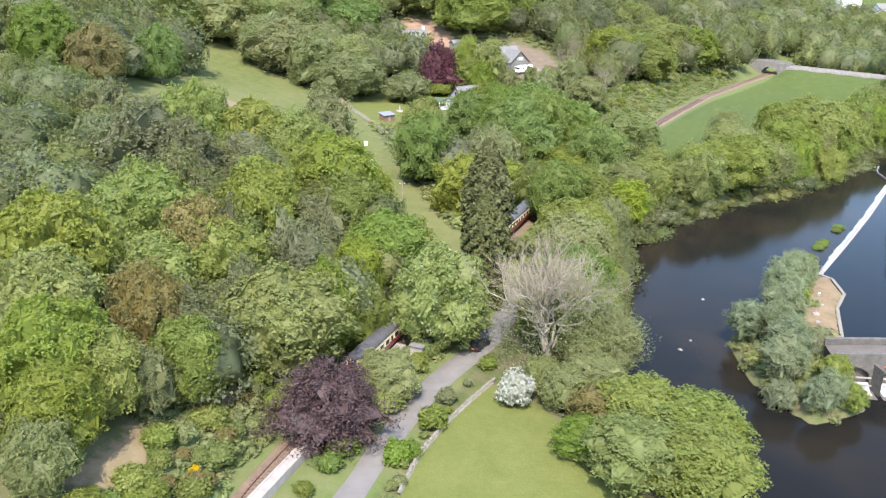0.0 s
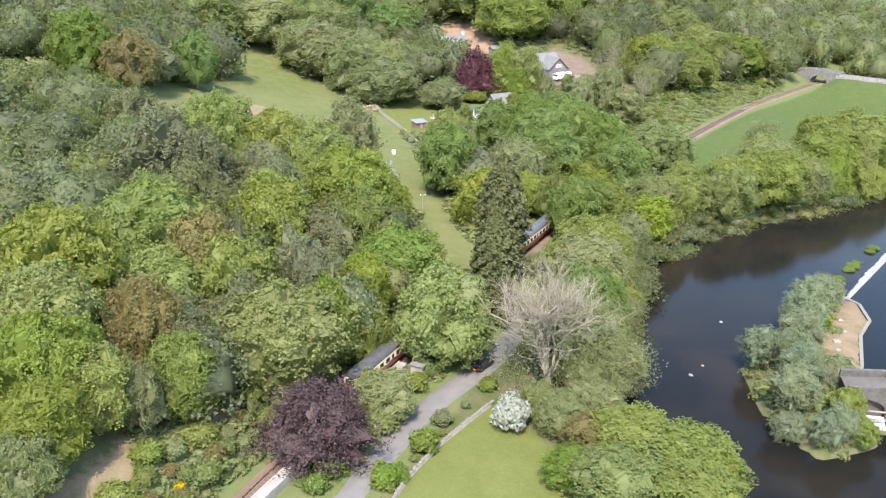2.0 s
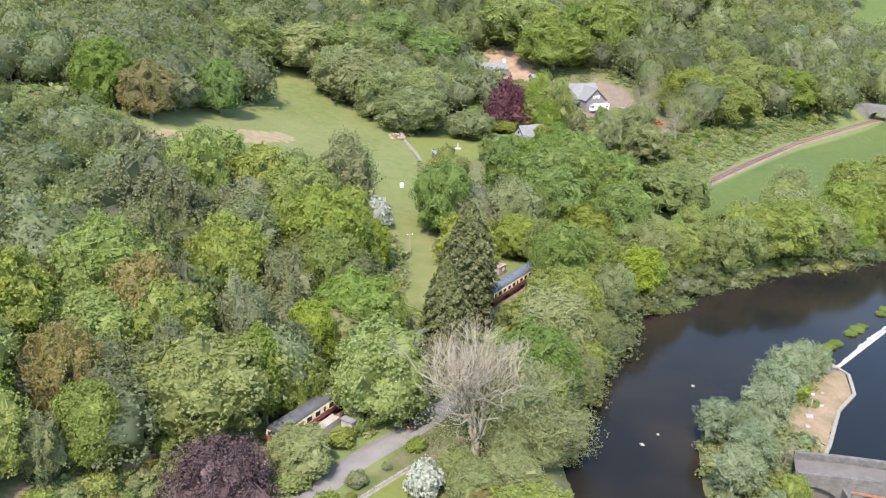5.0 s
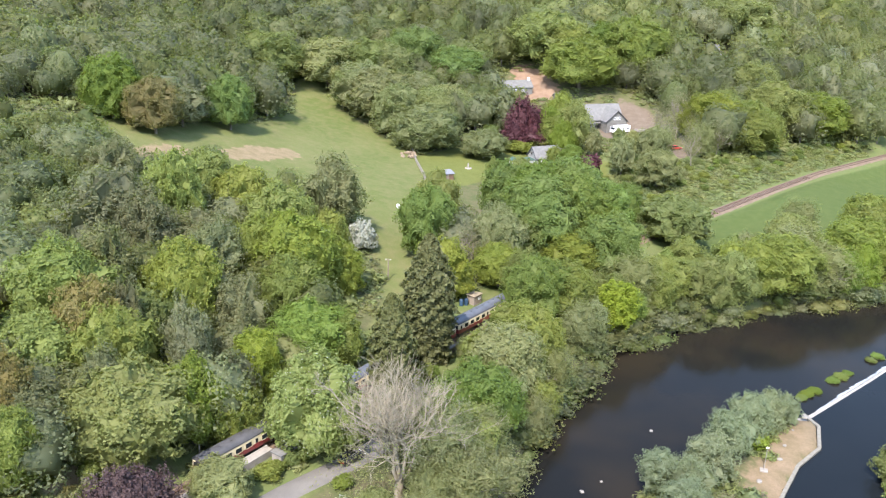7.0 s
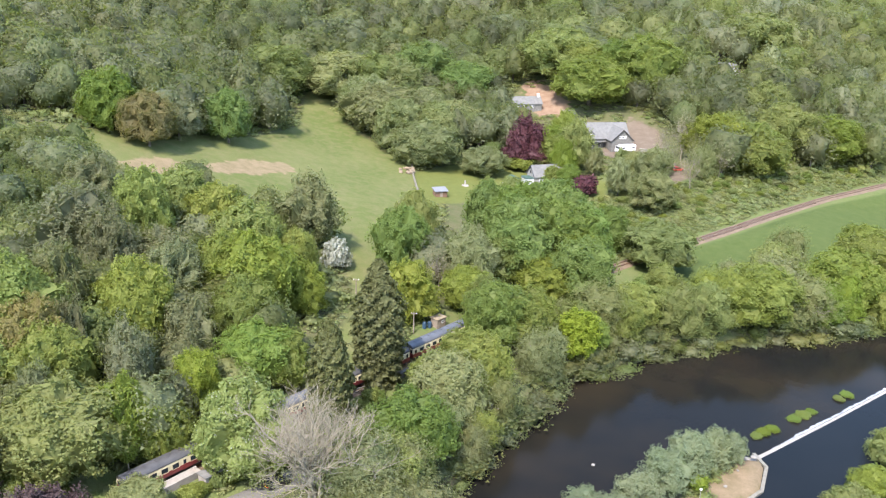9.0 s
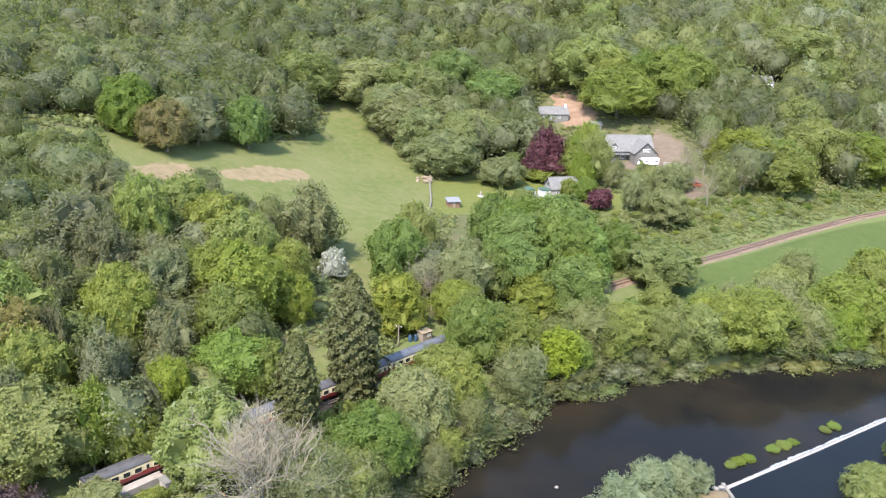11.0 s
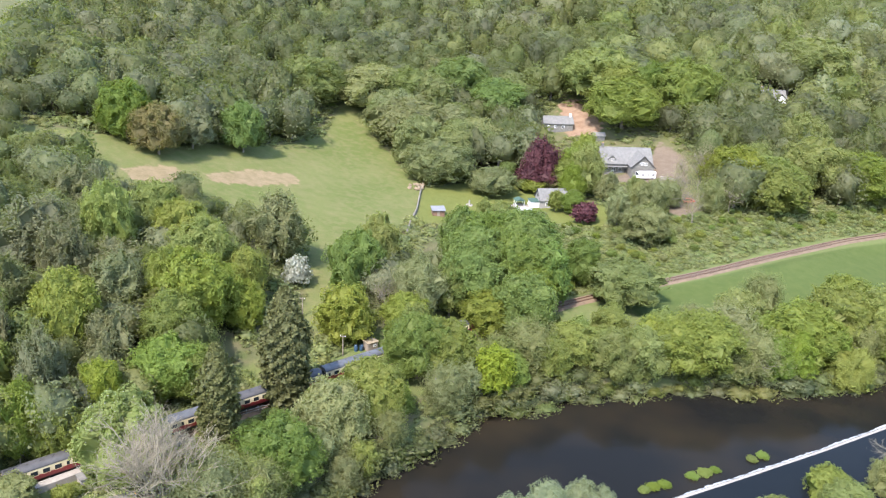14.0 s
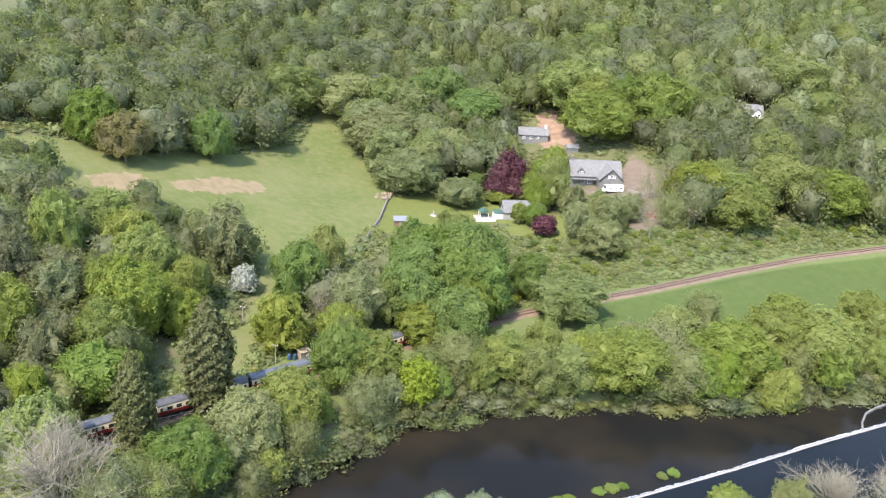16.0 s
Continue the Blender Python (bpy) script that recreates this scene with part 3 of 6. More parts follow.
MODEL = {}
for i in range(4):   # broad round crowns, 15 m high
    shape = dome(10 + i, 6.6, 0.3, 15, 200 + 15 * i, 9000, 0.31, puff=(0.08, 0.17), rim=(0.72, 0.92), shell=0.89, ragged=0.055, spread=0.7, waist=0.5, swell=0.24)
    stem = trunk(20 + i, 0.36, 9, 6, 4.0)
    for kind in ("oak", "lime", "dark", "bronze", "grey"):
        MODEL[kind, i] = tree_model(kind, LEAF[kind], shape, stem)
for i in range(3):   # taller, narrower and looser crowns
    shape = dome(30 + i, 5.0, 0.9, 15.5, 130, 7600, 0.27, puff=(0.08, 0.19), rim=(0.6, 0.94), shell=0.84, ragged=0.1, taper=0.12, spread=0.8, swell=0.28, waist=0.48)
    stem = trunk(40 + i, 0.25, 12, 9, 3.0)
    for kind in ("grey", "oak", "birch", "willow"):
        MODEL[kind + "_loose", i] = tree_model(kind, LEAF[kind], shape, stem)
for i in range(2):   # still nearly bare
    MODEL["twig_loose", i] = tree_model("twig", LEAF["twig"], dome(35 + i, 4.4, 3.5, 15, 40, 1500, 0.26, shell=0, ragged=0.3, spread=1.0), bare_branches(37 + i, 15, 0.24, 5, 0.42, kids=3), BARK_PALE)
for i in range(3):   # low rounded bushes, 3.4 m high
    shape = dome(50 + i, 2.0, 0.05, 3.4, 26, 1300, 0.3, puff=(0.22, 0.4), rim=(0.55, 0.8), low=-0.5, sub=2, shell=0.88, ragged=0.12, spread=0.7)
    stem = trunk(55 + i, 0.1, 1.8, 5, 1.2)
    for kind in ("oak", "lime", "dark", "grey", "white", "yellow", "maroon", "bronze", "gorse"):
        MODEL[kind + "_bush", i] = tree_model(kind, LEAF[kind], shape, stem)
for i in range(2):
    MODEL["conifer", i] = tree_model("conifer", LEAF["conifer"], conifer_crown(60 + i, 3.5, 0.2, 21, 15000, 0.46), trunk(65 + i, 0.4, 16, 3, 1.5))
MODEL["yellow", 0] = tree_model("golden", LEAF["yellow"], dome(71, 4.2, 0.3, 15, 120, 6400, 0.4, puff=(0.1, 0.2), rim=(0.62, 0.9), swell=0.25, ragged=0.1, spread=0.8, shell=0.86), trunk(72, 0.3, 9, 6, 3.0))
MODEL["copper", 0] = tree_model("copper_beech", LEAF["copper"], dome(73, 7.4, 0.0, 13.2, 130, 17000, 0.24, puff=(0.08, 0.18), rim=(0.64, 0.94), shell=0.8, ragged=0.14, spread=1.0, taper=0.42, low=-0.95, waist=0.34, swell=0.22), join(trunk(74, 0.5, 7, 9, 5.0), bare_branches(75, 16, 0.2, 4, 0.8, kids=5)))
MODEL["chestnut", 0] = tree_model("chestnut", LEAF["chestnut"], dome(76, 6.8, 0.3, 15.5, 180, 10000, 0.34, puff=(0.08, 0.17), rim=(0.72, 0.92), taper=0.15, shell=0.89, ragged=0.055, spread=0.7, waist=0.46), trunk(77, 0.5, 10, 8, 4.5))
BLOSSOM["chestnut"] = mesh_of("chestnut_blossom", *dome(76, 6.95, 0.2, 15.8, 180, 500, 0.17, puff=(0.08, 0.17), rim=(0.72, 0.92), low=-0.6, taper=0.15, shell=0, extra=7, waist=0.46), LEAF["white"])
MODEL["maroon", 0] = tree_model("purple_beech", LEAF["maroon"], dome(78, 7.0, 0.1, 16.3, 80, 7500, 0.44, puff=(0.1, 0.26), rim=(0.55, 0.92), taper=0.5, spread=0.9, shell=0.78, ragged=0.13, waist=0.36, swell=0.34), trunk(79, 0.5, 10, 8, 4.5))
for i in range(2):
    MODEL["bare", i] = tree_model("bare_tree", LEAF["bud"], dome(80 + i, 8.0, 2.0, 15.5, 60, 4200, 0.2, shell=0, ragged=0.3, spread=1.0), bare_branches(82 + i, 24, 0.3, 5, 0.5, kids=3, stems=6, lean=0.4, bole=3.0), BARK_PALE)
    MODEL["bud", i] = tree_model("budding_tree", LEAF["bud"], dome(85 + i, 6.0, 0.2, 14.6, 60, 7600, 0.27, puff=(0.15, 0.3), shell=0.78, ragged=0.2, spread=1.0, swell=0.2), bare_branches(87 + i, 15.5, 0.26, 4, 0.6, kids=3), BARK_PALE)
TREE_LABEL = {
    "oak": "broad green oak in full spring leaf", "lime": "bright lime-green tree in fresh leaf", "dark": "dark green sycamore with a dense round crown",
    "bronze": "oak with bronze young leaves", "grey": "grey-green willow with a soft rounded crown", "grey_loose": "slender grey-green birch with an airy crown",
    "willow_loose": "silvery grey-green willow on the river island", "birch_loose": "dark grey-green birch with a fluffy crown", "oak_loose": "tall green ash with a loose crown", "twig_loose": "pale ash tree still budding, mostly bare twigs", "conifer": "tall dark columnar cypress",
    "yellow": "golden yellow-green maple by the river", "copper": "copper beech with dark purple leaves", "chestnut": "horse chestnut with pale flowers over fresh leaves",
    "maroon": "dark red purple beech in the garden", "bare": "large grey leafless tree with spreading limbs", "bud": "olive-grey tree with opening buds and bare limbs",
    "oak_bush": "rounded green leafy bush", "lime_bush": "bright green rounded leafy bush", "dark_bush": "dark green rounded leafy bush", "grey_bush": "low grey-green willow bush",
    "white_bush": "hawthorn covered in white blossom", "yellow_bush": "yellow-green low leafy bush", "gorse_bush": "low gorse bush in bright yellow flower", "maroon_bush": "dark red ornamental garden bush", "bronze_bush": "brownish low scrub bush"}
for i in range(3):   # the trees of the river bank, foliage down to the water
    shape = dome(100 + i, 6.4, -0.3, 15, 170, 7600, 0.36, puff=(0.08, 0.19), rim=(0.68, 0.93), low=-0.95, shell=0.88, ragged=0.065, spread=0.75, swell=0.3, waist=0.42)
    for kind in ("oak", "lime", "dark", "grey"):
        MODEL[kind + "_low", i] = tree_model(kind, LEAF[kind], shape, trunk(104 + i, 0.32, 9, 6, 4.0))
        TREE_LABEL[kind + "_low"] = TREE_LABEL[kind]
PLANTED = []
plant_rng = random.Random(7)


def plant(kind, x, y, height, wide=1.0, group="", label="", turn=None, z=None):
    """A tree of the kind, that high, at its place on the ground."""
    n = sum(1 for k in MODEL if k[0] == kind)
    mesh_c, mesh_t = MODEL[kind, plant_rng.randrange(n)]
    own = max(v.co.z for v in (mesh_t if kind == "bare" else mesh_c).vertices)
    s = height / own
    e = thing("bush" if kind.endswith("bush") else "tree", x, y, z, plant_rng.uniform(0, 360) if turn is None else turn, label or TREE_LABEL[kind], "bush" if kind.endswith("bush") else "tree", group)
    e.scale = (s * wide * 1.12, s * wide * 1.12, s)
    for nm, me in [("trunk", mesh_t), ("crown", mesh_c)] + ([("blossom", BLOSSOM[kind])] if kind in BLOSSOM else []):
        o = new(nm, me)
        o.parent = e
    PLANTED.append((x, y, 4.6 * s * wide if not kind.endswith("bush") else 1.2 * s * wide))
    return e

OPEN = [[(-62, 232), (-40, 206), (-30, 160), (-18, 178), (-4, 222), (9, 255), (30, 300), (55, 350), (70, 376), (57, 381), (31, 340), (14, 312), (10, 330), (-2, 352), (-14, 376), (-38, 384), (-58, 396), (-82, 398), (-84, 366), (-64, 350), (-58, 330), (-64, 318), (-84, 300), (-66, 252)],
        [(-34, 66), (-41, 108), (-30, 118), (-22, 150), (-12, 150), (-9, 118), (4, 66)], [(-60, 62), (-58, 78), (-50, 100), (-44, 112), (-38, 112), (-48, 62)], [(-42, 140), (-52, 182), (-30, 172), (-28, 140)],
        [(-72, 48), (-73, 76), (-64, 84), (-50, 80), (-50, 48)], [(-65, 178), (-65, 196), (-50, 198), (-50, 180)], [(-8, 412), (12, 412), (12, 436), (-8, 436)]]
NEAR_WOOD_A = [
    ("grey", -66.9, 59.7, 9.3, 0.9), ("lime", -68.2, 64.6, 11.4, 0.96), ("lime", -72.3, 73.4, 15.1, 0.94), ("oak", -67.6, 74, 12.3, 0.88),
    ("birch_loose", -62.9, 76.6, 11, 0.83), ("oak", -77.7, 81.1, 17, 0.94), ("oak", -60.6, 82.6, 12.8, 0.8), ("bronze", -68.4, 88, 15.6, 0.77),
    ("birch_loose", -63, 88.8, 12.2, 1.4), ("oak", -82.4, 92.8, 20, 0.87), ("oak", -53, 97.3, 16, 1.24), ("birch_loose", -58.5, 98.5, 16.4, 0.68),
    ("oak", -72.6, 99.5, 14.3, 1.15), ("oak", -48.4, 105.1, 15.5, 0.73), ("oak", -63.9, 106.1, 16.7, 0.97), ("bronze", -68.8, 107.6, 18.5, 0.74),
    ("birch_loose", -52.7, 111.3, 17.7, 0.65), ("lime", -78.2, 111.8, 20, 0.95), ("birch_loose", -66.7, 113.8, 17.5, 0.56), ("birch_loose", -56.4, 115.4, 17.3, 0.75),
]
NEAR_WOOD_B = [
    ("birch_loose", -107, 159.5, 17.5, 1.1), ("oak", -91, 171, 18, 0.8),
    ("birch_loose", -75.8, 120.2, 21.9, 0.74), ("lime", -46.4, 120.3, 13.2, 0.72), ("lime", -64.6, 126.7, 20.5, 0.75), ("birch_loose", -55.4, 128.9, 16.1, 0.89),
    ("lime", -44.1, 133.1, 13.4, 1.13), ("oak", -40.8, 136.3, 11.5, 1.09), ("birch_loose", -90, 138.6, 21.8, 1.2), ("birch_loose", -81.5, 138.9, 20.9, 0.86),
    ("birch_loose", -69.5, 142.2, 17.9, 1.09), ("oak", -52.6, 142.6, 16.3, 0.91), ("birch_loose", -74.8, 146.4, 17, 1.28), ("oak", -64.2, 151.3, 17.6, 0.68),
    ("lime", -57.3, 152.2, 20.3, 0.9), ("lime", -86.6, 153.7, 23.3, 0.6), ("oak", -52.4, 162, 12.2, 0.95), ("oak", -67.5, 164.7, 20.1, 0.86),
    ("oak", -79, 169.2, 19.2, 0.83), ("oak", -59.1, 169.4, 15.7, 0.69), ("oak_low", -33.7, 175.4, 15, 1.05), 
    
]
LAWN_TREES = [
    ("oak", -3.5, 87.5, 9.4, 1.6), ("oak", 3.4, 85.5, 8.8, 1.7), ("oak", 2, 78.5, 8.6, 1.75), ("oak", -4.5, 80, 8.8, 1.7),
    ("bronze", -7.8, 89, 7.6, 1.35), ("lime", -10.2, 84.5, 5.4, 1.7), ("bare", -15.2, 106.8, 23, 1.18), ("bud", -4.5, 117, 10, 1.3), ("bud", -8, 119.5, 11, 1.2),
    ("lime_bush", -33.7, 80.5, 3.2, 0.9), ("gorse_bush", -55.8, 70.5, 1.5, 0.9), ("copper", -43.4, 84.4, 12.2, 1.14), ("grey", -37.6, 95.8, 6.6, 1.55), ("lime_bush", -30.2, 88.3, 3.4, 0.9), ("grey", -12.5, 96, 6.5, 1.3),
     ("white_bush", -19.3, 95.9, 5.6, 0.72), ("grey", -16, 100, 6, 1), ("grey", -8.5, 100, 7, 1.2),
     ("bud", -9.5, 104.5, 9, 1.1), ("grey", -7, 109, 9, 1.2), ("oak", -44.1, 109.3, 11.2, 0.89),
    ("bud", -6.5, 110, 10, 1.25),
]
BANK_TREES_A = [
    ("bud", -11.5, 112, 15.5, 1), ("chestnut", -31.7, 113, 16.6, 1), ("oak", -9, 120, 10, 1.2), ("oak_low", -16.5, 122, 9, 1.1),
    ("dark", -9.9, 127.2, 13.1, 1.17), ("grey_loose", -11.4, 138.6, 11.7, 1.14), ("grey", -9.2, 141.2, 14.3, 1.06), 
    ("oak", -7.6, 151.1, 14, 0.96), ("oak", -11.1, 155.5, 13, 0.968), ("dark", -11.9, 172.2, 15.6, 1.01), ("oak", -7.6, 176.7, 13.7, 1.16),
    ("yellow", 3.6, 178.7, 11.6, 1.3), ("oak_loose", -18.1, 180.3, 13.2, 0.924), ("bud", 5.2, 192.3, 12.8, 1.31), ("oak", -9.4, 201.6, 10.9, 1.59),
    ("oak", 11, 201.7, 10.2, 1.26),
]
BANK_TREES_B = [
    ("dark", -2.7, 203.5, 17.8, 0.94), ("oak", 16.1, 206.1, 8.5, 1.63), ("bud", 23.8, 209.9, 8.9, 1.38), ("oak", -6.7, 214.4, 14.7, 1.06),
    ("oak", 32.3, 215, 13, 1.44), ("lime", 36.2, 219.7, 14.8, 1.4), ("dark", -8.2, 222.7, 19.1, 1.02), ("bud", 45.9, 225.3, 12.5, 1.51),
    ("bud", 39.3, 229.9, 14.8, 1.27), ("bud", 27.8, 238.5, 8, 1.1), ("oak", 53.8, 239, 15.6, 1.33), ("oak", 9.1, 239.6, 13, 1.63),
    ("oak", 38.4, 243.2, 13, 1.1), ("oak", 60.1, 254, 16, 1.34), ("oak", 70.6, 259.9, 17.9, 1.22), ("oak", 58.5, 268.4, 14, 1.1),
    ("lime", 74.7, 291.7, 14, 1.1), ("bud", 40.5, 257, 14, 1),
]
MEADOW_FOOT = [
    ("conifer", -26.6, 147.4, 25, 1.0), ("conifer", -26, 129, 21.2, 0.92),
    ("oak", -24.9, 187.3, 10.9, 1.25), ("white_bush", -59.6, 188, 8, 0.68), ("twig_loose", -32.4, 189.4, 15.3, 1.02), ("birch_loose", -68.8, 191.2, 22.2, 1.02),
    ("dark", -44.8, 194, 19.3, 0.8), ("grey", -27.3, 195, 17.5, 0.8), ("oak_loose", -22.5, 202.7, 14.7, 1.02), ("oak", -47, 205.5, 20, 0.62),
    ("grey_loose", -31.7, 206.6, 14.7, 1.02), ("dark", -19.4, 208.9, 19.1, 1.03), ("dark", -22, 214, 22.5, 0.85), ("dark", -12.5, 218, 22, 0.9), ("dark", -16.5, 227, 23.5, 0.9), ("oak", -13.9, 147, 10.5, 1.2), ("dark", -26, 226, 22, 0.8),
    ("dark", -36, 232, 19, 0.85),  ("dark", -20.3, 236.5, 22.1, 1.11), ("oak_loose", -30, 244, 16, 0.9),
    ("dark", -6, 246, 14, 0.9),
]
GARDEN_TREES_A = [
    ("oak", -40, 262, 13, 0.9), ("oak_loose", -52, 272, 9, 1), ("grey", -1.2, 284.5, 12.9, 1.31), ("maroon_bush", -24.6, 291, 8, 0.9),
    ("grey_loose", -13.9, 292.9, 14.7, 0.924), ("grey", -84.7, 294.3, 17.3, 1.52), ("oak_loose", -38, 297, 9, 1), ("dark", -32, 298, 9, 1),
    ("grey", -64, 299.3, 11, 1.63), ("grey_loose", -5.5, 300.3, 16.2, 1.11), ("grey", -33, 301, 8, 1), ("grey", -99.2, 301.5, 20.6, 1.02),
    ("grey", -84.9, 303, 19.1, 1.02), ("twig_loose", 7.3, 303.6, 16.2, 0.739), ("lime", -37.7, 310.8, 14.7, 0.739), ("oak_bush", -53.5, 311, 5, 1.5),
    ("oak_bush", -57.5, 311.5, 4.5, 1.3), ("grey", -13, 312, 10, 0.9), ("grey_loose", -27, 313, 10, 1),
]
GARDEN_TREES_B = [
    ("dark", -66, 313, 8.5, 1), ("bud", -5, 314.6, 11.5, 1.2), ("bud", 9.5, 317, 13, 1.0), ("oak_loose", -35, 315.4, 22.1, 0.924),
    ("maroon", -54.5, 318.5, 20.5, 0.95), ("grey", -49, 317, 8, 1), ("grey", -92, 318, 17, 0.9), ("oak", -40.7, 319.6, 13.4, 1.38),
    ("twig_loose", 14.8, 320.1, 14.7, 0.924), ("twig_loose", -3.1, 321.9, 15.5, 0.9), ("grey", -82, 322, 16, 0.9), ("grey_loose", -20, 324, 8, 1.1),
    ("grey", -87.8, 326.2, 16.3, 1.45), ("grey_loose", -30, 327, 7.5, 1.1), ("grey", -100, 328, 18, 0.9), ("grey", -74, 330, 15, 0.9),
    ("lime", -48, 331, 13, 0.8), ("twig_loose", 5, 331, 13, 0.8), ("oak_loose", -45, 337, 18, 0.9),
]
GARDEN_TREES_C = [
    ("oak", 24.4, 337.5, 17.3, 1.63), ("twig_loose", -0.8, 337.6, 20.6, 0.739), ("oak", 10.2, 338.8, 19.4, 1.21), ("grey", -80.6, 339.6, 13.2, 0.924),
    ("twig_loose", -8, 341, 15, 0.8), ("grey", -70, 342, 14, 0.9), ("oak", 21, 342.3, 18, 1.63), ("twig_loose", -3, 350, 16, 0.9),
    ("oak", 14, 352, 18, 0.9), ("dark", -96.7, 358.4, 19.4, 1.63), ("oak", 31.4, 366.4, 21.3, 1.22), ("oak", 48.5, 377.1, 18.1, 1.63),
    ("oak", -47.1, 379.4, 22.7, 1.63), ("oak", 24, 384.3, 20.6, 1.02), ("oak", -54.6, 389.5, 24, 1), ("dark", -41.2, 394.2, 23, 0.92),
    ("oak", -27, 394.8, 26, 1.23), ("oak", -66.6, 396, 24.1, 1.63), ("yellow", -14, 449.2, 9, 0.5), ("oak", 10.5, 456.1, 22.2, 1.63),
]
MEADOW_EDGE = [
    ("dark", -146.5, 207, 19, 1.0), ("bronze", -133.9, 208.8, 17, 1.0), ("birch_loose", -136.4, 224.6, 14.2, 1.7), ("dark", -131.6, 242.6, 18.5, 0.82),
    ("oak", -158.5, 310.7, 20.4, 1.63), ("grey", -123.7, 313.4, 17.7, 0.924), ("grey", -112, 313.6, 20.7, 1.63), ("grey", -120.1, 316.1, 20.6, 1.02),
    ("grey", -141.3, 328.7, 19.5, 1.63), ("dark", -128.3, 334.9, 21.6, 1.32), ("grey", -118.5, 338, 22.1, 1.11), ("dark", -116.2, 359.3, 22.3, 1.32),
]
ISLAND_TREES = [
    ("willow_loose", 24.5, 104.5, 5.5, 1.4), ("willow_loose", 26, 105.5, 6.5, 1.35), ("oak_low", 29.5, 106.5, 4.5, 1.3), ("willow_loose", 20, 107.5, 6, 1.4),
    ("oak", 28.5, 111, 6, 1), ("willow_loose", 21.5, 113, 8.5, 1.35), ("willow_loose", 23.5, 119, 9, 1.3), ("twig_loose", 28.5, 121, 6.5, 1.1),
    ("willow_loose", 23.5, 125, 9, 1.3), ("willow_loose", 19, 127, 8, 1.35), ("oak", 54, 128, 9, 1.2), ("willow_loose", 26, 132, 9.5, 1.3),
    ("willow_loose", 28.5, 141, 9.5, 1.25), ("oak", 56, 145, 10, 1.2), ("yellow_bush", 33, 145.5, 3, 1.1), ("willow_loose", 31.5, 147.5, 9.5, 1.25),
    ("willow_loose", 34.5, 154, 9.5, 1.2), ("willow_loose", 37.5, 157, 7, 1.1), ("oak", 60, 158, 8, 1.2), ("lime_bush", 37.5, 158.5, 3, 1.1),
    ("oak", 64, 171, 9, 1.2), ("oak", 73, 184, 9, 1.2), ("grey_loose", 79, 197, 10, 1.2), ("bare", 85, 203, 13.5, 1.35), ("bare", 95, 204, 12, 1.2), ("lime", 69.5, 188.5, 8.5, 1.1),
]

# ---- railway ----
rail_len = np.r_[0, np.cumsum(np.hypot(*np.diff(rail_c, axis=0).T))]


def on_rail(s):
    """Place and heading (degrees from x) s metres along the line."""
    x, y = np.interp(s, rail_len, rail_c[:, 0]), np.interp(s, rail_len, rail_c[:, 1])
    x2, y2 = np.interp(s + 1, rail_len, rail_c[:, 0]), np.interp(s + 1, rail_len, rail_c[:, 1])
    return float(x), float(y), math.degrees(math.atan2(y2 - y, x2 - x))


def s_of(y):
    return float(np.interp(y, rail_c[:, 1], rail_len))


for off in (-0.75, 0.75):
    q = rail_c + rail_n * off
    sec = [(-0.035, 0), (-0.035, 0.15), (0.035, 0.15), (0.035, 0)]
    v = np.stack([np.c_[q + rail_n * a, rail_z(*q.T) + 0.36 + b] for a, b in sec], 1).reshape(-1, 3)
    i = np.arange(len(q) - 1)[:, None] * 4 + np.arange(4)[None]
    j = np.arange(len(q) - 1)[:, None] * 4 + (np.arange(4)[None] + 1) % 4
    ob = new("rail", mesh_of("rail", v, np.stack([i, j, j + 4, i + 4], -1).reshape(-1, 4), STEEL))
    ob.parent = trackbed
sleeper_me = bpy.data.meshes.new("sleeper")
bm = boxes((-0.13, 0.13, -1.3, 1.3, 0.24, 0.38))
bm.to_mesh(sleeper_me)
bm.free()
sleeper_me.materials.append(SLEEPER)
for s0, s1 in ((18, 72), (s_of(255), s_of(330))):
    for s in np.arange(s0, s1, 0.75):
        x, y, a = on_rail(s)
        o = new("sleeper", sleeper_me)
        o.parent = trackbed
        o.matrix_basis = pose(x, y, float(rail_z(x, y)), 0, 0, a)
RT = 0.51   # rail top over the formation


def wheel_bm(r, w, y):
    bm = bmesh.new()
    bmesh.ops.create_cone(bm, cap_ends=True, segments=16, radius1=r, radius2=r, depth=w, matrix=pose(0, y, r, 90, 0, 0))
    bmesh.ops.create_cone(bm, cap_ends=True, segments=16, radius1=r + 0.03, radius2=r + 0.03, depth=0.03, matrix=pose(0, y - math.copysign(w / 2, y), r, 90, 0, 0))
    return bm


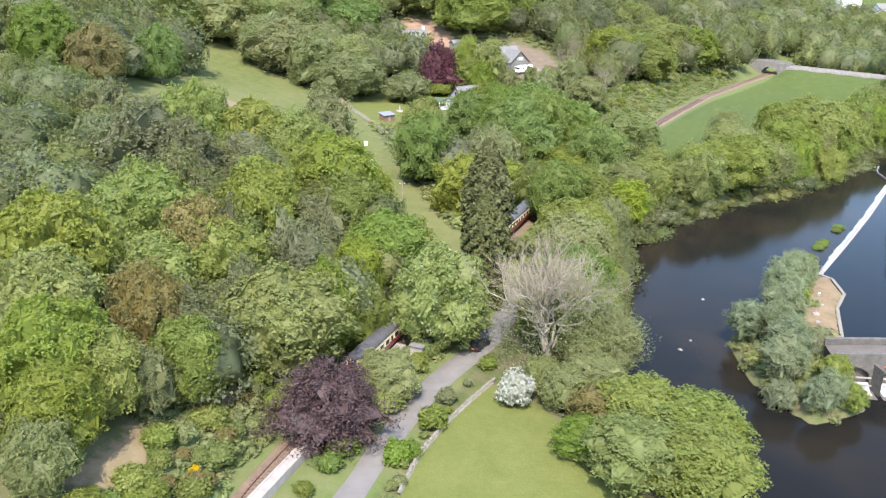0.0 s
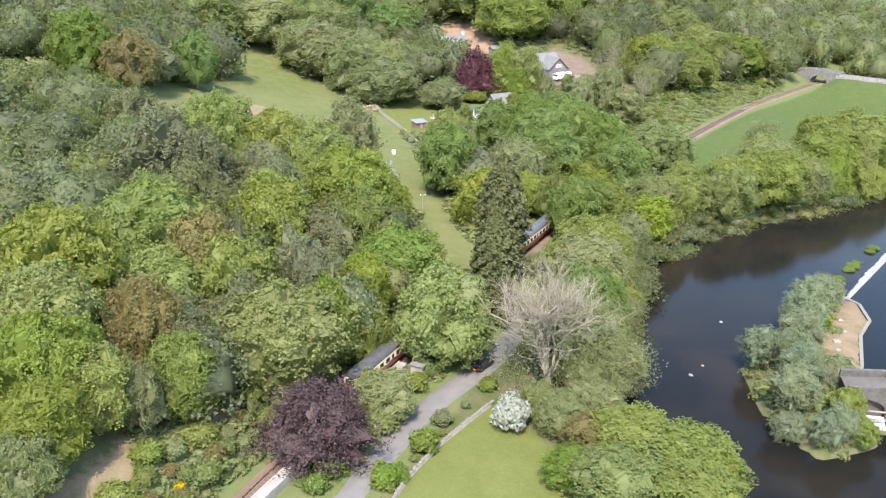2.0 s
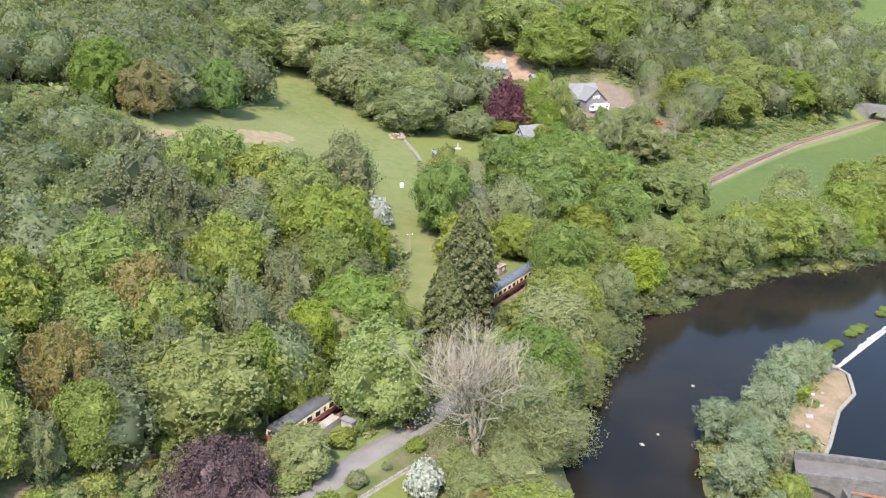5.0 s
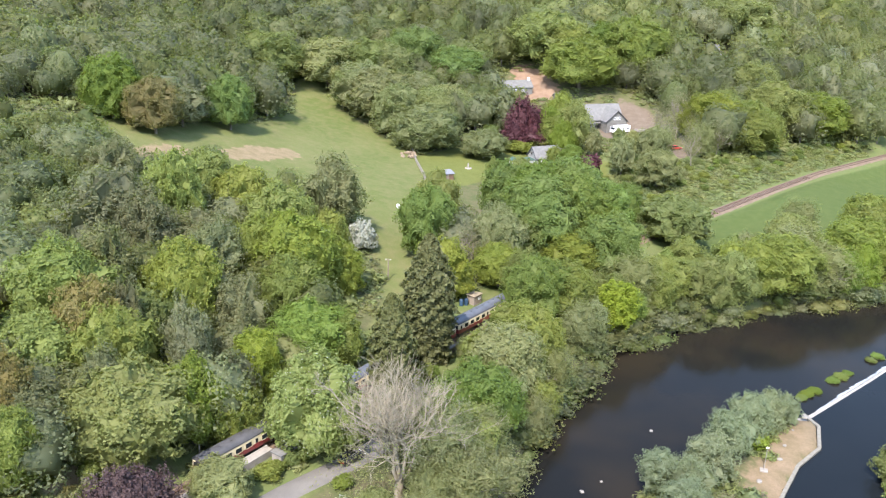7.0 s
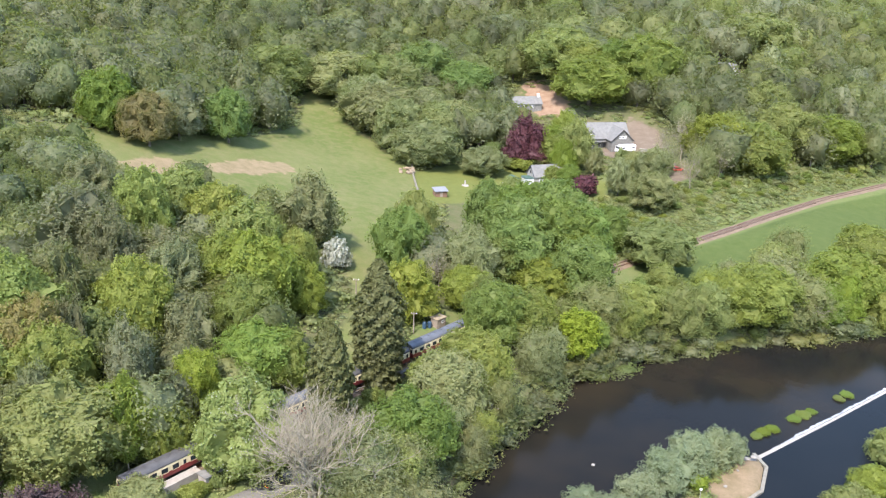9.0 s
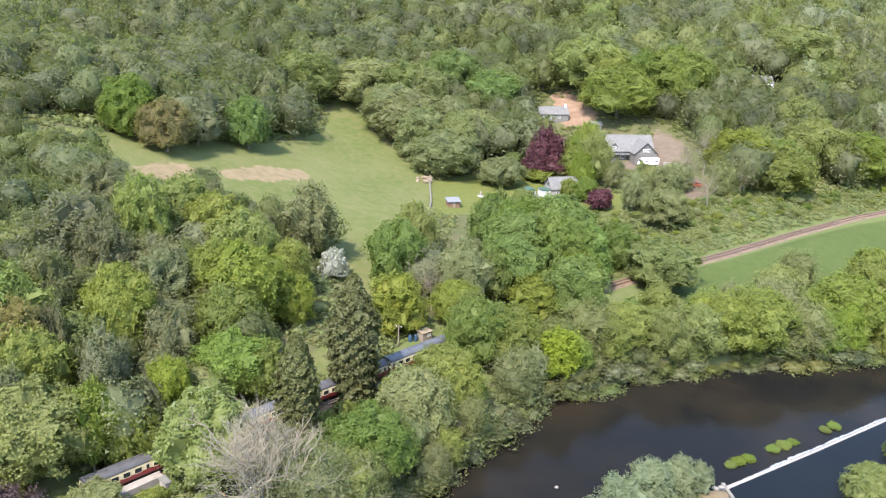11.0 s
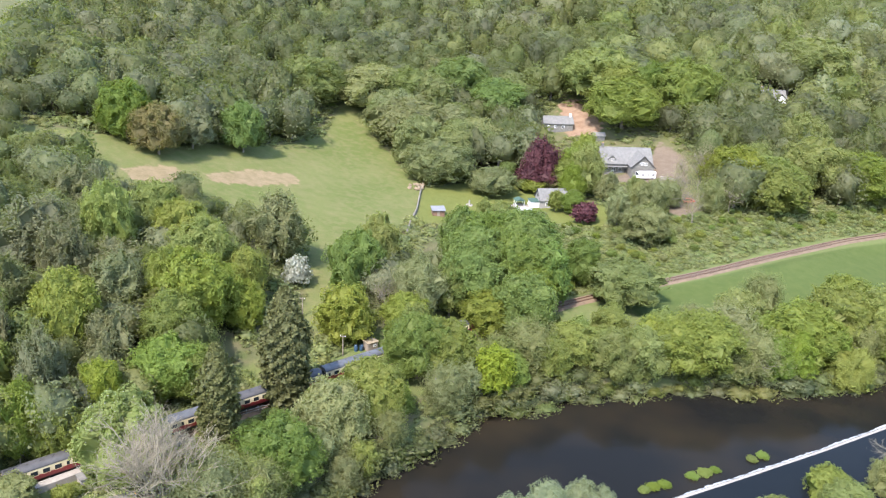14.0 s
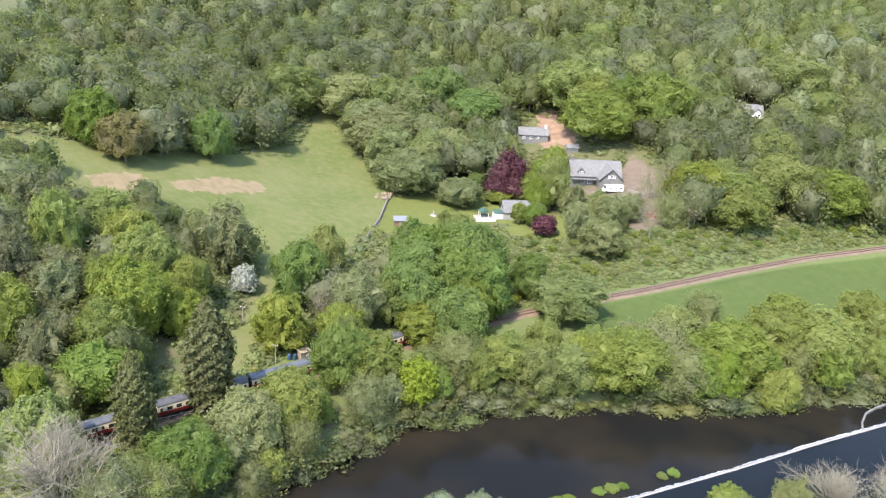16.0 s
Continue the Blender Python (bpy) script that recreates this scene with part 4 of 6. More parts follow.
def build_coach(roof_mat):
    """A main-line coach in crimson and cream, centred on its own middle."""
    e = thing("coach", 0, 0, 0, 0, "crimson and cream railway coach standing on the track", "coach", "coaches of the train")
    H = 9.75
    side = [(-1.32, 1.05), (-1.40, 1.5), (-1.40, 1.95), (1.40, 1.95), (1.40, 1.5), (1.32, 1.05)]
    part("lower_body", prism(side, -H, H), CRIMSON, e, "crimson lower panels")
    part("upper_body", prism([(-1.395, 1.953), (-1.36, 2.62), (-1.30, 2.85), (1.30, 2.85), (1.36, 2.62), (1.395, 1.953)], -H, H), CREAM, e, "cream upper panels")
    part("cantrail", prism([(-1.33, 2.853), (-1.27, 3.05), (1.27, 3.05), (1.33, 2.853)], -H - 0.005, H + 0.005), CREAM, e)
    arc = [(1.34 * math.cos(a), 3.053 + 0.72 * math.sin(a)) for a in [math.pi * k / 12 for k in range(13)]]
    roof = part("roof", prism(arc, -H - 0.06, H + 0.06), roof_mat, e)
    for x in np.arange(-8, 8.1, 2.0):
        part("vent", boxes((x - 0.16, x + 0.16, -0.3, 0.3, 3.7, 3.86), bevel=0.05), roof_mat, roof)
    part("underframe", boxes((-H, H, -1.15, 1.15, 0.82, 1.05), (-3, 1.5, -1.1, 1.1, 0.4, 0.8), (2, 4, -0.9, 0.9, 0.45, 0.8)), BLACK, e)
    win = boxes((-0.55, 0.55, -0.03, 0.03, -0.38, 0.38), bevel=0.02)
    me = bpy.data.meshes.new("window")
    win.to_mesh(me)
    win.free()
    me.materials.append(GLASS)
    fr = bpy.data.meshes.new("frame")
    win = boxes((-0.66, 0.66, -0.02, 0.02, -0.49, -0.4), (-0.66, 0.66, -0.02, 0.02, 0.4, 0.49), (-0.66, -0.57, -0.02, 0.02, -0.4, 0.4), (0.57, 0.66, -0.02, 0.02, -0.4, 0.4))
    win.to_mesh(fr)
    win.free()
    fr.materials.append(CREAM)
    for sgn in (-1, 1):
        for x in (-7.3, -5.4, -3.5, -1.6, 1.6, 3.5, 5.4, 7.3):
            w = part("window", me, None, e)
            w.matrix_basis = pose(x, 1.385 * sgn, 2.33)
            part("frame", fr, None, w).location = (0, 0.012 * sgn, 0)
        for x in (-9.0, 0.0, 9.0):
            d = part("door", boxes((x - 0.34, x + 0.34, 1.40 * sgn - 0.025, 1.40 * sgn + 0.025, 1.1, 1.93)), CRIMSON, e)
            part("window", boxes((x - 0.24, x + 0.24, 1.375 * sgn - 0.03, 1.375 * sgn + 0.03, 2.0, 2.7)), GLASS, d)
    for sgn in (-1, 1):
        for y in (-0.85, 0.85):
            part("window", boxes((sgn * H - 0.03, sgn * H + 0.03, y - 0.24, y + 0.24, 2.02, 2.72)), GLASS, e)
        part("gangway", boxes((sgn * H - 0.02, sgn * (H + 0.28), -0.45, 0.45, 1.1, 3.0) if sgn > 0 else (-H - 0.28, -H + 0.02, -0.45, 0.45, 1.1, 3.0), bevel=0.04), BLACK, e)
        for y in (-0.87, 0.87):
            bm = bmesh.new()
            bmesh.ops.create_cone(bm, cap_ends=True, segments=12, radius1=0.09, radius2=0.09, depth=0.4, matrix=pose(sgn * (H + 0.2), y, 0.98, 0, 90, 0))
            bmesh.ops.create_cone(bm, cap_ends=True, segments=14, radius1=0.24, radius2=0.24, depth=0.05, matrix=pose(sgn * (H + 0.42), y, 0.98, 0, 90, 0))
            part("buffer", bm, BLACK, e)
        bogie = part("bogie", boxes((sgn * 7 - 1.9, sgn * 7 + 1.9, -1.05, -0.9, 0.35, 0.75), (sgn * 7 - 1.9, sgn * 7 + 1.9, 0.9, 1.05, 0.35, 0.75), (sgn * 7 - 0.4, sgn * 7 + 0.4, -0.9, 0.9, 0.4, 0.7)), BLACK, e)
        for x in (-1.3, 1.3):
            for y in (-0.75, 0.75):
                part("wheel", wheel_bm(0.46, 0.12, y), BLACK, bogie).location = (sgn * 7 + x, 0, 0)
    return e


def set_on_rail(ob, s):
    x, y, _ = on_rail(s)
    xa, ya, _ = on_rail(s - 7)
    xb, yb, _ = on_rail(s + 7)
    ob.matrix_basis = pose((xa + xb) / 2, (ya + yb) / 2, float(rail_z(x, y)) + RT, 0, 0, math.degrees(math.atan2(yb - ya, xb - xa)))
    return ob.matrix_basis.copy()


TAIL = s_of(98)
dark_coach, grey_coach = build_coach(ROOF_D), build_coach(ROOF_G)
set_on_rail(dark_coach, TAIL + 10)
tagged(dark_coach, "crimson and cream railway coach with a dark roof")
tagged(grey_coach, "crimson and cream railway coach with a pale grey roof")
set_on_rail(grey_coach, TAIL + 30.4)
for k, src in ((2, dark_coach), (3, grey_coach), (4, dark_coach)):
    copy_thing(src, set_on_rail(new("slot"), TAIL + 10 + 20.4 * k))
for o in [o for o in scene.objects if o.name.startswith("slot")]:
    bpy.data.objects.remove(o)


MAROON = plain("dark_maroon_paint", (0.055, 0.012, 0.014), (0.075, 0.016, 0.018), 1, 0.4, 0, 0.05)


def build_engine():
    e = thing("steam_engine", 0, 0, 0, 0, "maroon and black tank steam engine at the head of the train", "locomotive")

    def cyl(r, x0, x1, z, seg=20, r2=None):
        bm = bmesh.new()
        bmesh.ops.create_cone(bm, cap_ends=True, segments=seg, radius1=r, radius2=r2 or r, depth=x1 - x0, matrix=pose((x0 + x1) / 2, 0, z, 0, 90, 0))
        return bm

    def post(r, x, z0, z1, r2=None):
        bm = bmesh.new()
        bmesh.ops.create_cone(bm, cap_ends=True, segments=16, radius1=r, radius2=r2 or r, depth=z1 - z0, matrix=pose(x, 0, (z0 + z1) / 2))
        return bm

    part("boiler", cyl(0.74, -1.5, 3.4, 2.35), BLACK, e)
    part("smokebox", cyl(0.79, 3.4, 4.8, 2.35), BLACK, e)
    part("smokebox_door", cyl(0.6, 4.8, 4.9, 2.35, r2=0.5), BLACK, e)
    part("chimney", post(0.24, 4.2, 3.0, 3.75, 0.3), BLACK, e)
    part("dome", post(0.36, 1.6, 2.95, 3.5, 0.22), BLACK, e)
    for sgn in (-1, 1):
        part("side_tank", boxes((-1.4, 2.6, 0.82 * sgn - 0.46, 0.82 * sgn + 0.46, 1.3, 2.75), bevel=0.06), MAROON, e)
        for x in (-2.4, -0.4, 1.6):
            part("wheel", wheel_bm(0.7, 0.14, 0.75 * sgn), BLACK, e).location = (x, 0, 0)
        part("wheel", wheel_bm(0.46, 0.12, 0.75 * sgn), BLACK, e).location = (3.9, 0, 0)
        part("wheel", wheel_bm(0.46, 0.12, 0.75 * sgn), BLACK, e).location = (-4.6, 0, 0)
        part("cylinder", boxes((3.2, 4.4, 0.95 * sgn - 0.25, 0.95 * sgn + 0.25, 0.7, 1.25), bevel=0.1), BLACK, e)
    cab = part("cab", boxes((-3.6, -3.5, -1.3, 1.3, 1.3, 3.2), (-1.6, -1.5, -1.3, 1.3, 1.3, 3.2), (-3.5, -1.6, -1.3, -1.22, 1.3, 2.2), (-3.5, -1.6, 1.22, 1.3, 1.3, 2.2), (-3.5, -3.1, -1.3, 1.3, 2.2, 3.2)), MAROON, e)
    arc = [(1.42 * math.cos(a), 3.2 + 0.5 * math.sin(a)) for a in [math.pi * k / 10 for k in range(11)]]
    part("cab_roof", prism(arc, -3.8, -1.3), BLACK, cab)
    part("bunker", boxes((-5.6, -3.6, -1.25, 1.25, 1.3, 2.6), bevel=0.06), MAROON, e)
    part("coal", boxes((-5.4, -3.7, -1.0, 1.0, 2.5, 2.85), bevel=0.15), BLACK, e)
    part("frame", boxes((-5.7, 5.2, -1.25, 1.25, 1.12, 1.3), (-5.2, 4.8, -0.55, 0.55, 0.55, 1.12)), BLACK, e)
    for x in (-5.75, 5.25):
        beam = part("buffer_beam", boxes((x - 0.06, x + 0.06, -1.25, 1.25, 0.8, 1.25)), RED, e)
        for y in (-0.87, 0.87):
            bm = bmesh.new()
            bmesh.ops.create_cone(bm, cap_ends=True, segments=12, radius1=0.2, radius2=0.2, depth=0.45, matrix=pose(x + math.copysign(0.25, x), y, 1.0, 0, 90, 0))
            part("buffer", bm, BLACK, beam)
    return e


set_on_rail(build_engine(), TAIL + 20.4 * 5 + 6.1)

# platform and station bits
x, y, a = on_rail(s_of(104))
plat = thing("platform", x, y, float(rail_z(x, y)), a, "low concrete station platform with a pale edge", "platform", kind="structure")
part("deck", boxes((-42, 5.5, -3.1, -1.62, -0.3, 1.2), bevel=0.04), CONCRETE, plat)
part("edge", boxes((-42, 5.6, -1.9, -1.60, 1.204, 1.26)), CONCRETE, plat)
x, y, a = on_rail(s_of(107))
fence = thing("timber_building", x, y, None, a, "low pale timber platform shelter with a flat roof", "shelter")
part("wall", boxes((1.0, 4.0, -6.4, -4.4, 0, 1.9)), CONCRETE, fence)
part("roof", boxes((0.8, 4.2, -6.6, -4.2, 1.9, 2.05)), SLATE, fence)
x, y, a = on_rail(s_of(127))
shed = thing("stone_hut", x, y, None, a, "low ruined stone trackside wall", "wall")
part("wall", boxes((-6, 4, -4.6, -4.1, 0, 1.1), (4, 4.5, -8.6, -4.1, 0, 1.3), (-6.4, -6, -7.6, -4.1, 0, 0.8), bevel=0.06), STONE, shed)
x, y, a = on_rail(s_of(153))
br = thing("rail_parapet", x, y, None, a, "pale stone parapet wall beside the track", "wall")
part("wall", boxes((-9, 2, -3.3, -2.7, -0.6, 1.0), bevel=0.05), STONE, br)
part("coping", boxes((-9.1, 2.1, -3.4, -2.6, 1.0, 1.14), bevel=0.03), STONE, br)


def pole(x, y, hgt, label):
    e = thing("telegraph_pole", x, y, None, 20, label, "pole")
    v, f = tube_arrays([(0, 0, -0.5), (0, 0, hgt * 0.5), (0, 0, hgt)], [0.15, 0.13, 0.1], 8)
    part("post", mesh_of("post", v, f, WOOD, True), None, e)
    part("crossarm", boxes((-0.7, 0.7, -0.06, 0.06, hgt - 0.4, hgt - 0.28)), WOOD, e)
    for k in (-0.55, 0.55):
        part("insulator", boxes((k - 0.06, k + 0.06, -0.05, 0.05, hgt - 0.28, hgt - 0.1), bevel=0.02), WHITE, e)
    return e


pole(-46.4, 103.5, 5.4, "weathered wooden pole beside the railway track")
pole(-47.5, 176.5, 5.0, "weathered wooden pole at the meadow foot")
BLUE = plain("blue_plastic", (0.018, 0.045, 0.085), (0.03, 0.065, 0.11), 3, 0.5, 0, 0.05)
x, y, a = -26.7, 175.8, 70
cabin = thing("trackside_cabin", x, y, None, a, "small grey timber cabin with a flat tan roof beside the line", "cabin")
part("wall", boxes((-1.3, 1.3, -1.0, 1.0, -0.3, 2.0), bevel=0.02), WOOD, cabin)
part("roof", boxes((-1.5, 1.5, -1.2, 1.2, 2.0, 2.14), bevel=0.03), plain("tan_felt", (0.2, 0.16, 0.105), (0.26, 0.21, 0.145), 2, 0.9), cabin)
window(cabin, 0.4, -1.01, 1.25, 0.8, 0.6)
door = part("door", boxes((-0.95, -0.25, -1.06, -1.0, 0.0, 1.85)), WOOD, cabin, "grey plank door")
part("handle", boxes((-0.36, -0.3, -1.1, -1.06, 0.9, 1.0)), STEEL, door)
for x, y in ((-28.7, 173.0), (-27.9, 173.9)):
    tub = thing("storage_tank", x, y, None, 20, "upright blue plastic tank beside the cabin", "tank", "tanks beside the cabin")
    part("barrel", mesh_of("barrel", *tube_arrays([(0, 0, -0.1), (0, 0, 0.1), (0, 0, 1.3), (0, 0, 1.5), (0, 0, 1.52)], [0.42, 0.46, 0.46, 0.36, 0.02], 14), BLUE, True), None, tub)
    part("lid", mesh_of("lid", *tube_arrays([(0, 0, 1.5), (0, 0, 1.58), (0, 0, 1.6)], [0.2, 0.2, 0.01], 12), BLACK, True), None, tub)
pole(-29.6, 169.4, 5.0, "slim grey post beside the track")
fence = thing("rail_fence", -28.6, 140.2, None, 68, "short white post and rail fence beside the track", "fence")
for u in (-3.6, -1.2, 1.2, 3.6):
    part("post", boxes((u - 0.07, u + 0.07, -0.07, 0.07, -0.3, 1.25)), CONCRETE, fence)
for z in (0.5, 1.0):
    part("rail", boxes((-3.8, 3.8, -0.12, -0.07, z, z + 0.12)), CONCRETE, fence)

# ---- river works ----
# weir: a sloping stone sill with white water down its face
wc = np.array(WEIR, float)
t = (wc[-1] - wc[0]) / np.hypot(*(wc[-1] - wc[0]))
side = np.array([-t[1], t[0]])


def strip(name, inner, outer, zi, zo, material, rag=0.0, n=900, wob=0.0, seed=1):
    rng = np.random.default_rng(seed)
    d = np.r_[0, np.cumsum(np.hypot(*np.diff(wc, axis=0).T))]
    s = np.linspace(0, d[-1], n)
    c = np.c_[np.interp(s, d, wc[:, 0]), np.interp(s, d, wc[:, 1])]
    r = rng.uniform(-1, 1, n)
    r = r + 0.6 * np.interp(s, np.arange(0, d[-1] + 3, 2.7), rng.uniform(-1, 1, len(np.arange(0, d[-1] + 3, 2.7))))
    o = outer * step(-2, 22, s) ** 0.8 + 0.25 + rag * r
    rows = [np.c_[c + side * inner, np.full(n, zi)], np.c_[c + side * (inner + (o[:, None] - inner) * 0.5), np.full(n, (zi + zo) / 2) + rng.uniform(-wob, wob, n)], np.c_[c + side * o[:, None], np.full(n, zo)]]
    v = np.stack(rows, 1).reshape(-1, 3)
    i = np.arange(n - 1)[:, None] * 3 + np.arange(2)[None]
    return mesh_of(name, v, np.stack([i, i + 1, i + 4, i + 3], -1).reshape(-1, 4), material)


weir = thing("weir", 0, 0, 0, 0, "long low stone weir with white water falling over it", "weir", kind="structure")
part("sill", strip("sill", -0.7, 1.6, 0.80, -0.6, STONE), None, weir)
part("white_water", strip("white_water", 0.1, 0.95, 0.89, 0.03, FOAM, 0.3, wob=0.05), None, weir)
part("crest", strip("crest", -0.6, -0.2, 0.87, 0.86, CONCRETE), None, weir)


notch = thing("fish_pass", 85.3, 239.0, 0, 0, "narrow curved stone wall of a fish pass at the weir", "weir wall", kind="structure")
path = [(0.0, 0.0), (-0.9, 4.9), (-0.9, 10.2), (0.6, 14.8), (2.2, 18.2)]
for (ax, ay), (bx, by) in zip(path, path[1:]):
    L = math.hypot(bx - ax, by - ay)
    o = part("stone", boxes((-0.15, L + 0.15, -0.2, 0.2, -1.4, 0.5), bevel=0.05), STONE, notch)
    o.matrix_basis = pose(ax, ay, 0, 0, 0, math.degrees(math.atan2(by - ay, bx - ax)))


def rock(x, y, s, z, material=ROCK, label="pale boulder standing out of the river"):
    bm = bmesh.new()
    bmesh.ops.create_icosphere(bm, subdivisions=2, radius=1)
    for v in bm.verts:
        v.co *= 1 + 0.35 * noise.noise(v.co * 1.3 + Vector((x, y, 0)))
        v.co.z *= 0.6
    bmesh.ops.scale(bm, vec=(s, s * 0.75, s * 0.7), verts=bm.verts)
    me = bpy.data.meshes.new("rock")
    bm.to_mesh(me)
    bm.free()
    me.materials.append(material)
    o = new("rock", me)
    o.matrix_basis = pose(x, y, z, 0, 0, x * 40)
    return tagged(o, label, "rock", "river rocks")


for x, y, s in ((15.7, 147.0, 0.4), (10.3, 128.4, 0.3), (8.0, 124.6, 0.45), (17.2, 196.0, 1.0), (19.0, 196.8, 0.7)):
    rock(x, y, s, 0.05)
for x, y, s in ((33.6, 135.6, 0.55), (36.6, 143.4, 0.5), (37.4, 148.2, 0.4), (38.8, 154.0, 0.3), (40.2, 160.6, 0.9), (39.2, 161.8, 0.7), (41.0, 159.6, 0.6)):
    rock(x, y, s, gz(x, y) + 0.05, ROCK, "pale stone slab on the island gravel")
edge = thing("quay_wall", 0, 0, 0, 0, "low stone kerb round the island head", "wall", kind="structure")
kerb = [(34.1, 124.5), (36.5, 131.5), (39.5, 143.5), (43, 150.5), (43.2, 158.2), (40.8, 161.8)]
for (ax, ay), (bx, by) in zip(kerb, kerb[1:]):
    L, ang = math.hypot(bx - ax, by - ay), math.degrees(math.atan2(by - ay, bx - ax))
    o = part("stone", boxes((0, L, -0.3, 0.3, -1.5, -0.1)), WALL_STONE, edge)
    o.matrix_basis = pose(ax, ay, 1.3, 0, 0, ang)
lp = thing("lamp_post", 34.2, 139.0, None, 0, "slim white post with a small lamp on the island", "lamp post")
part("post", mesh_of("post", *tube_arrays([(0, 0, -0.3), (0, 0, 4.2)], [0.06, 0.04], 8), CONCRETE), None, lp)
part("lamp", boxes((-0.2, 0.2, -0.15, 0.15, 4.1, 4.3), bevel=0.04), WHITE, lp)
part("base", boxes((-0.6, 0.6, -0.5, 0.5, -0.2, 0.25), bevel=0.05), CONCRETE, lp)

# road bridge with sluices below it
DECK = plain("worn_deck", (0.07, 0.059, 0.05), (0.098, 0.084, 0.07), 0.7, 0.9, 0, 0.3, 12)


def arch_wall(x0, x1, arches, y0, y1, ztop, camber, deep=-1.5):
    """A wall along x with arched openings through it."""
    bm = bmesh.new()
    n = 64
    cols = []
    for i in range(n + 1):
        x = x0 + (x1 - x0) * i / n
        zb = deep
        for c, half, spring, rise in arches:
            if abs(x - c) < half:
                zb = spring + rise * math.sqrt(max(0, 1 - ((x - c) / half) ** 2))
        zt = ztop + camber * math.sin(math.pi * (x - x0) / (x1 - x0))
        cols.append([bm.verts.new((x, y, z)) for y, z in ((y0, zb), (y0, zt), (y1, zt), (y1, zb))])
    for a, b in zip(cols, cols[1:]):
        for k in range(4):
            bm.faces.new((a[k], a[(k + 1) % 4], b[(k + 1) % 4], b[k]))
    bm.faces.new(cols[0][::-1])
    bm.faces.new(cols[-1])
    bmesh.ops.recalc_face_normals(bm, faces=bm.faces)
    return bm


BRIDGE_STONE = plain("dark_weathered_stone", (0.058, 0.053, 0.046), (0.105, 0.096, 0.082), 1.2, 0.9, 0, 0.5, 6, 0.05)
bridge = thing("road_bridge", 27.5, 117.6, 0, -1.5, "old grey stone arched bridge with pointed cutwater piers", "bridge", kind="structure")
ARCH = [(4.6, 3.3, 1.6, 2.2), (12.6, 3.4, 1.6, 2.3), (20.6, 3.4, 1.6, 2.3), (28.6, 3.4, 1.6, 2.2)]
part("span", arch_wall(2, 34, ARCH, -2.4, 2.4, 4.6, 0.8), BRIDGE_STONE, bridge)
part("carriageway", arch_wall(2, 34, [], -2.0, 2.0, 4.75, 0.8), DECK, bridge)
for y0, y1 in ((-2.9, -2.4), (2.4, 2.9)):
    p = part("parapet", arch_wall(2, 34, ARCH, y0, y1, 5.6, 0.8), BRIDGE_STONE, bridge)
    part("coping", arch_wall(2, 34, [(16, 30, 5.45, 0.0)], y0 - 0.06, y1 + 0.06, 5.72, 0.8), BRIDGE_STONE, p)
for x in (8.6, 16.6, 24.6):
    bm = prism([(x - 0.7, -2.6), (x, -5.4), (x + 0.7, -2.6), (x + 0.7, 2.6), (x, 4.4), (x - 0.7, 2.6)], -1.5, 4.4, "x")
    for v in bm.verts:
        v.co = Vector((v.co.y, v.co.z, v.co.x))
    bmesh.ops.recalc_face_normals(bm, faces=bm.faces)
    part("pier", bm, BRIDGE_STONE, bridge)
for x0, x1 in ((1.4, 7.8), (9.4, 15.8), (17.4, 23.8)):
    part("sluice_water", prism([(-2.6, 1.0), (-3.6, 0.05), (-5.0, 0.05), (-5.0, -0.2), (-2.6, -0.2)], x0, x1), FOAM, bridge)
    part("sluice_beam", boxes((x0, x1, -3.3, -3.1, 2.0, 2.2), (x0, x1, -3.9, -3.7, 0.95, 1.2)), CONCRETE, bridge)
    part("sluice_apron", boxes((x0 - 0.4, x1 + 0.4, -6.2, -2.4, -0.5, 0.02)), BRIDGE_STONE, bridge)
part("rust_pipe", boxes((8.4, 20, -3.05, -2.93, 3.9, 4.2)), RUST, bridge, "rusty orange pipe")

# stone bridge over the railway, far up the line, with the lane that it carries
x, y, a = on_rail(s_of(404))
sb = thing("stone_bridge", x, y, 5.5, a - 90, "old grey stone bridge carrying a lane over the railway", "bridge", kind="structure")
FAR_ARCH = [(0, 3.9, 0.8, 3.3)]
part("span", arch_wall(-12, 9, FAR_ARCH, -2.4, 2.4, 4.7, 0.9, -5), STONE, sb)
for y0, y1 in ((-2.8, -2.4), (2.4, 2.8)):
    p = part("parapet", arch_wall(-12, 9, FAR_ARCH, y0, y1, 5.7, 0.9, -5), STONE, sb)
    part("coping", arch_wall(-12, 9, [(0, 40, 5.6, 0.0)], y0 - 0.08, y1 + 0.08, 5.84, 0.9), STONE, p)
for u in (-4.6, 4.6):
    part("pilaster", boxes((u - 0.5, u + 0.5, -3.1, -2.8, -4, 5.9)), STONE, sb)
lane, lane_c, lane_n = ribbon("lane", LANE, 2.1, 0.08, DECK, "grey lane on the bank beyond the stone bridge", "road")
for off in (-2.6, 2.6):
    q = lane_c + lane_n * off
    zz = ground_z(*lane_c.T)
    v = np.stack([np.c_[q + lane_n * b, zz + c] for b, c in ((-0.22, -1.2), (-0.2, 0.95), (0.2, 0.95), (0.22, -1.2))], 1).reshape(-1, 3)
    k = np.arange(len(q) - 1)[:, None] * 4 + np.arange(3)[None]
    tagged(new("stone_wall", mesh_of("stone_wall", v, np.stack([k, k + 1, k + 5, k + 4], -1).reshape(-1, 4), STONE)), "low grey stone wall along the far lane", "wall", kind="structure")

# ---- houses ----


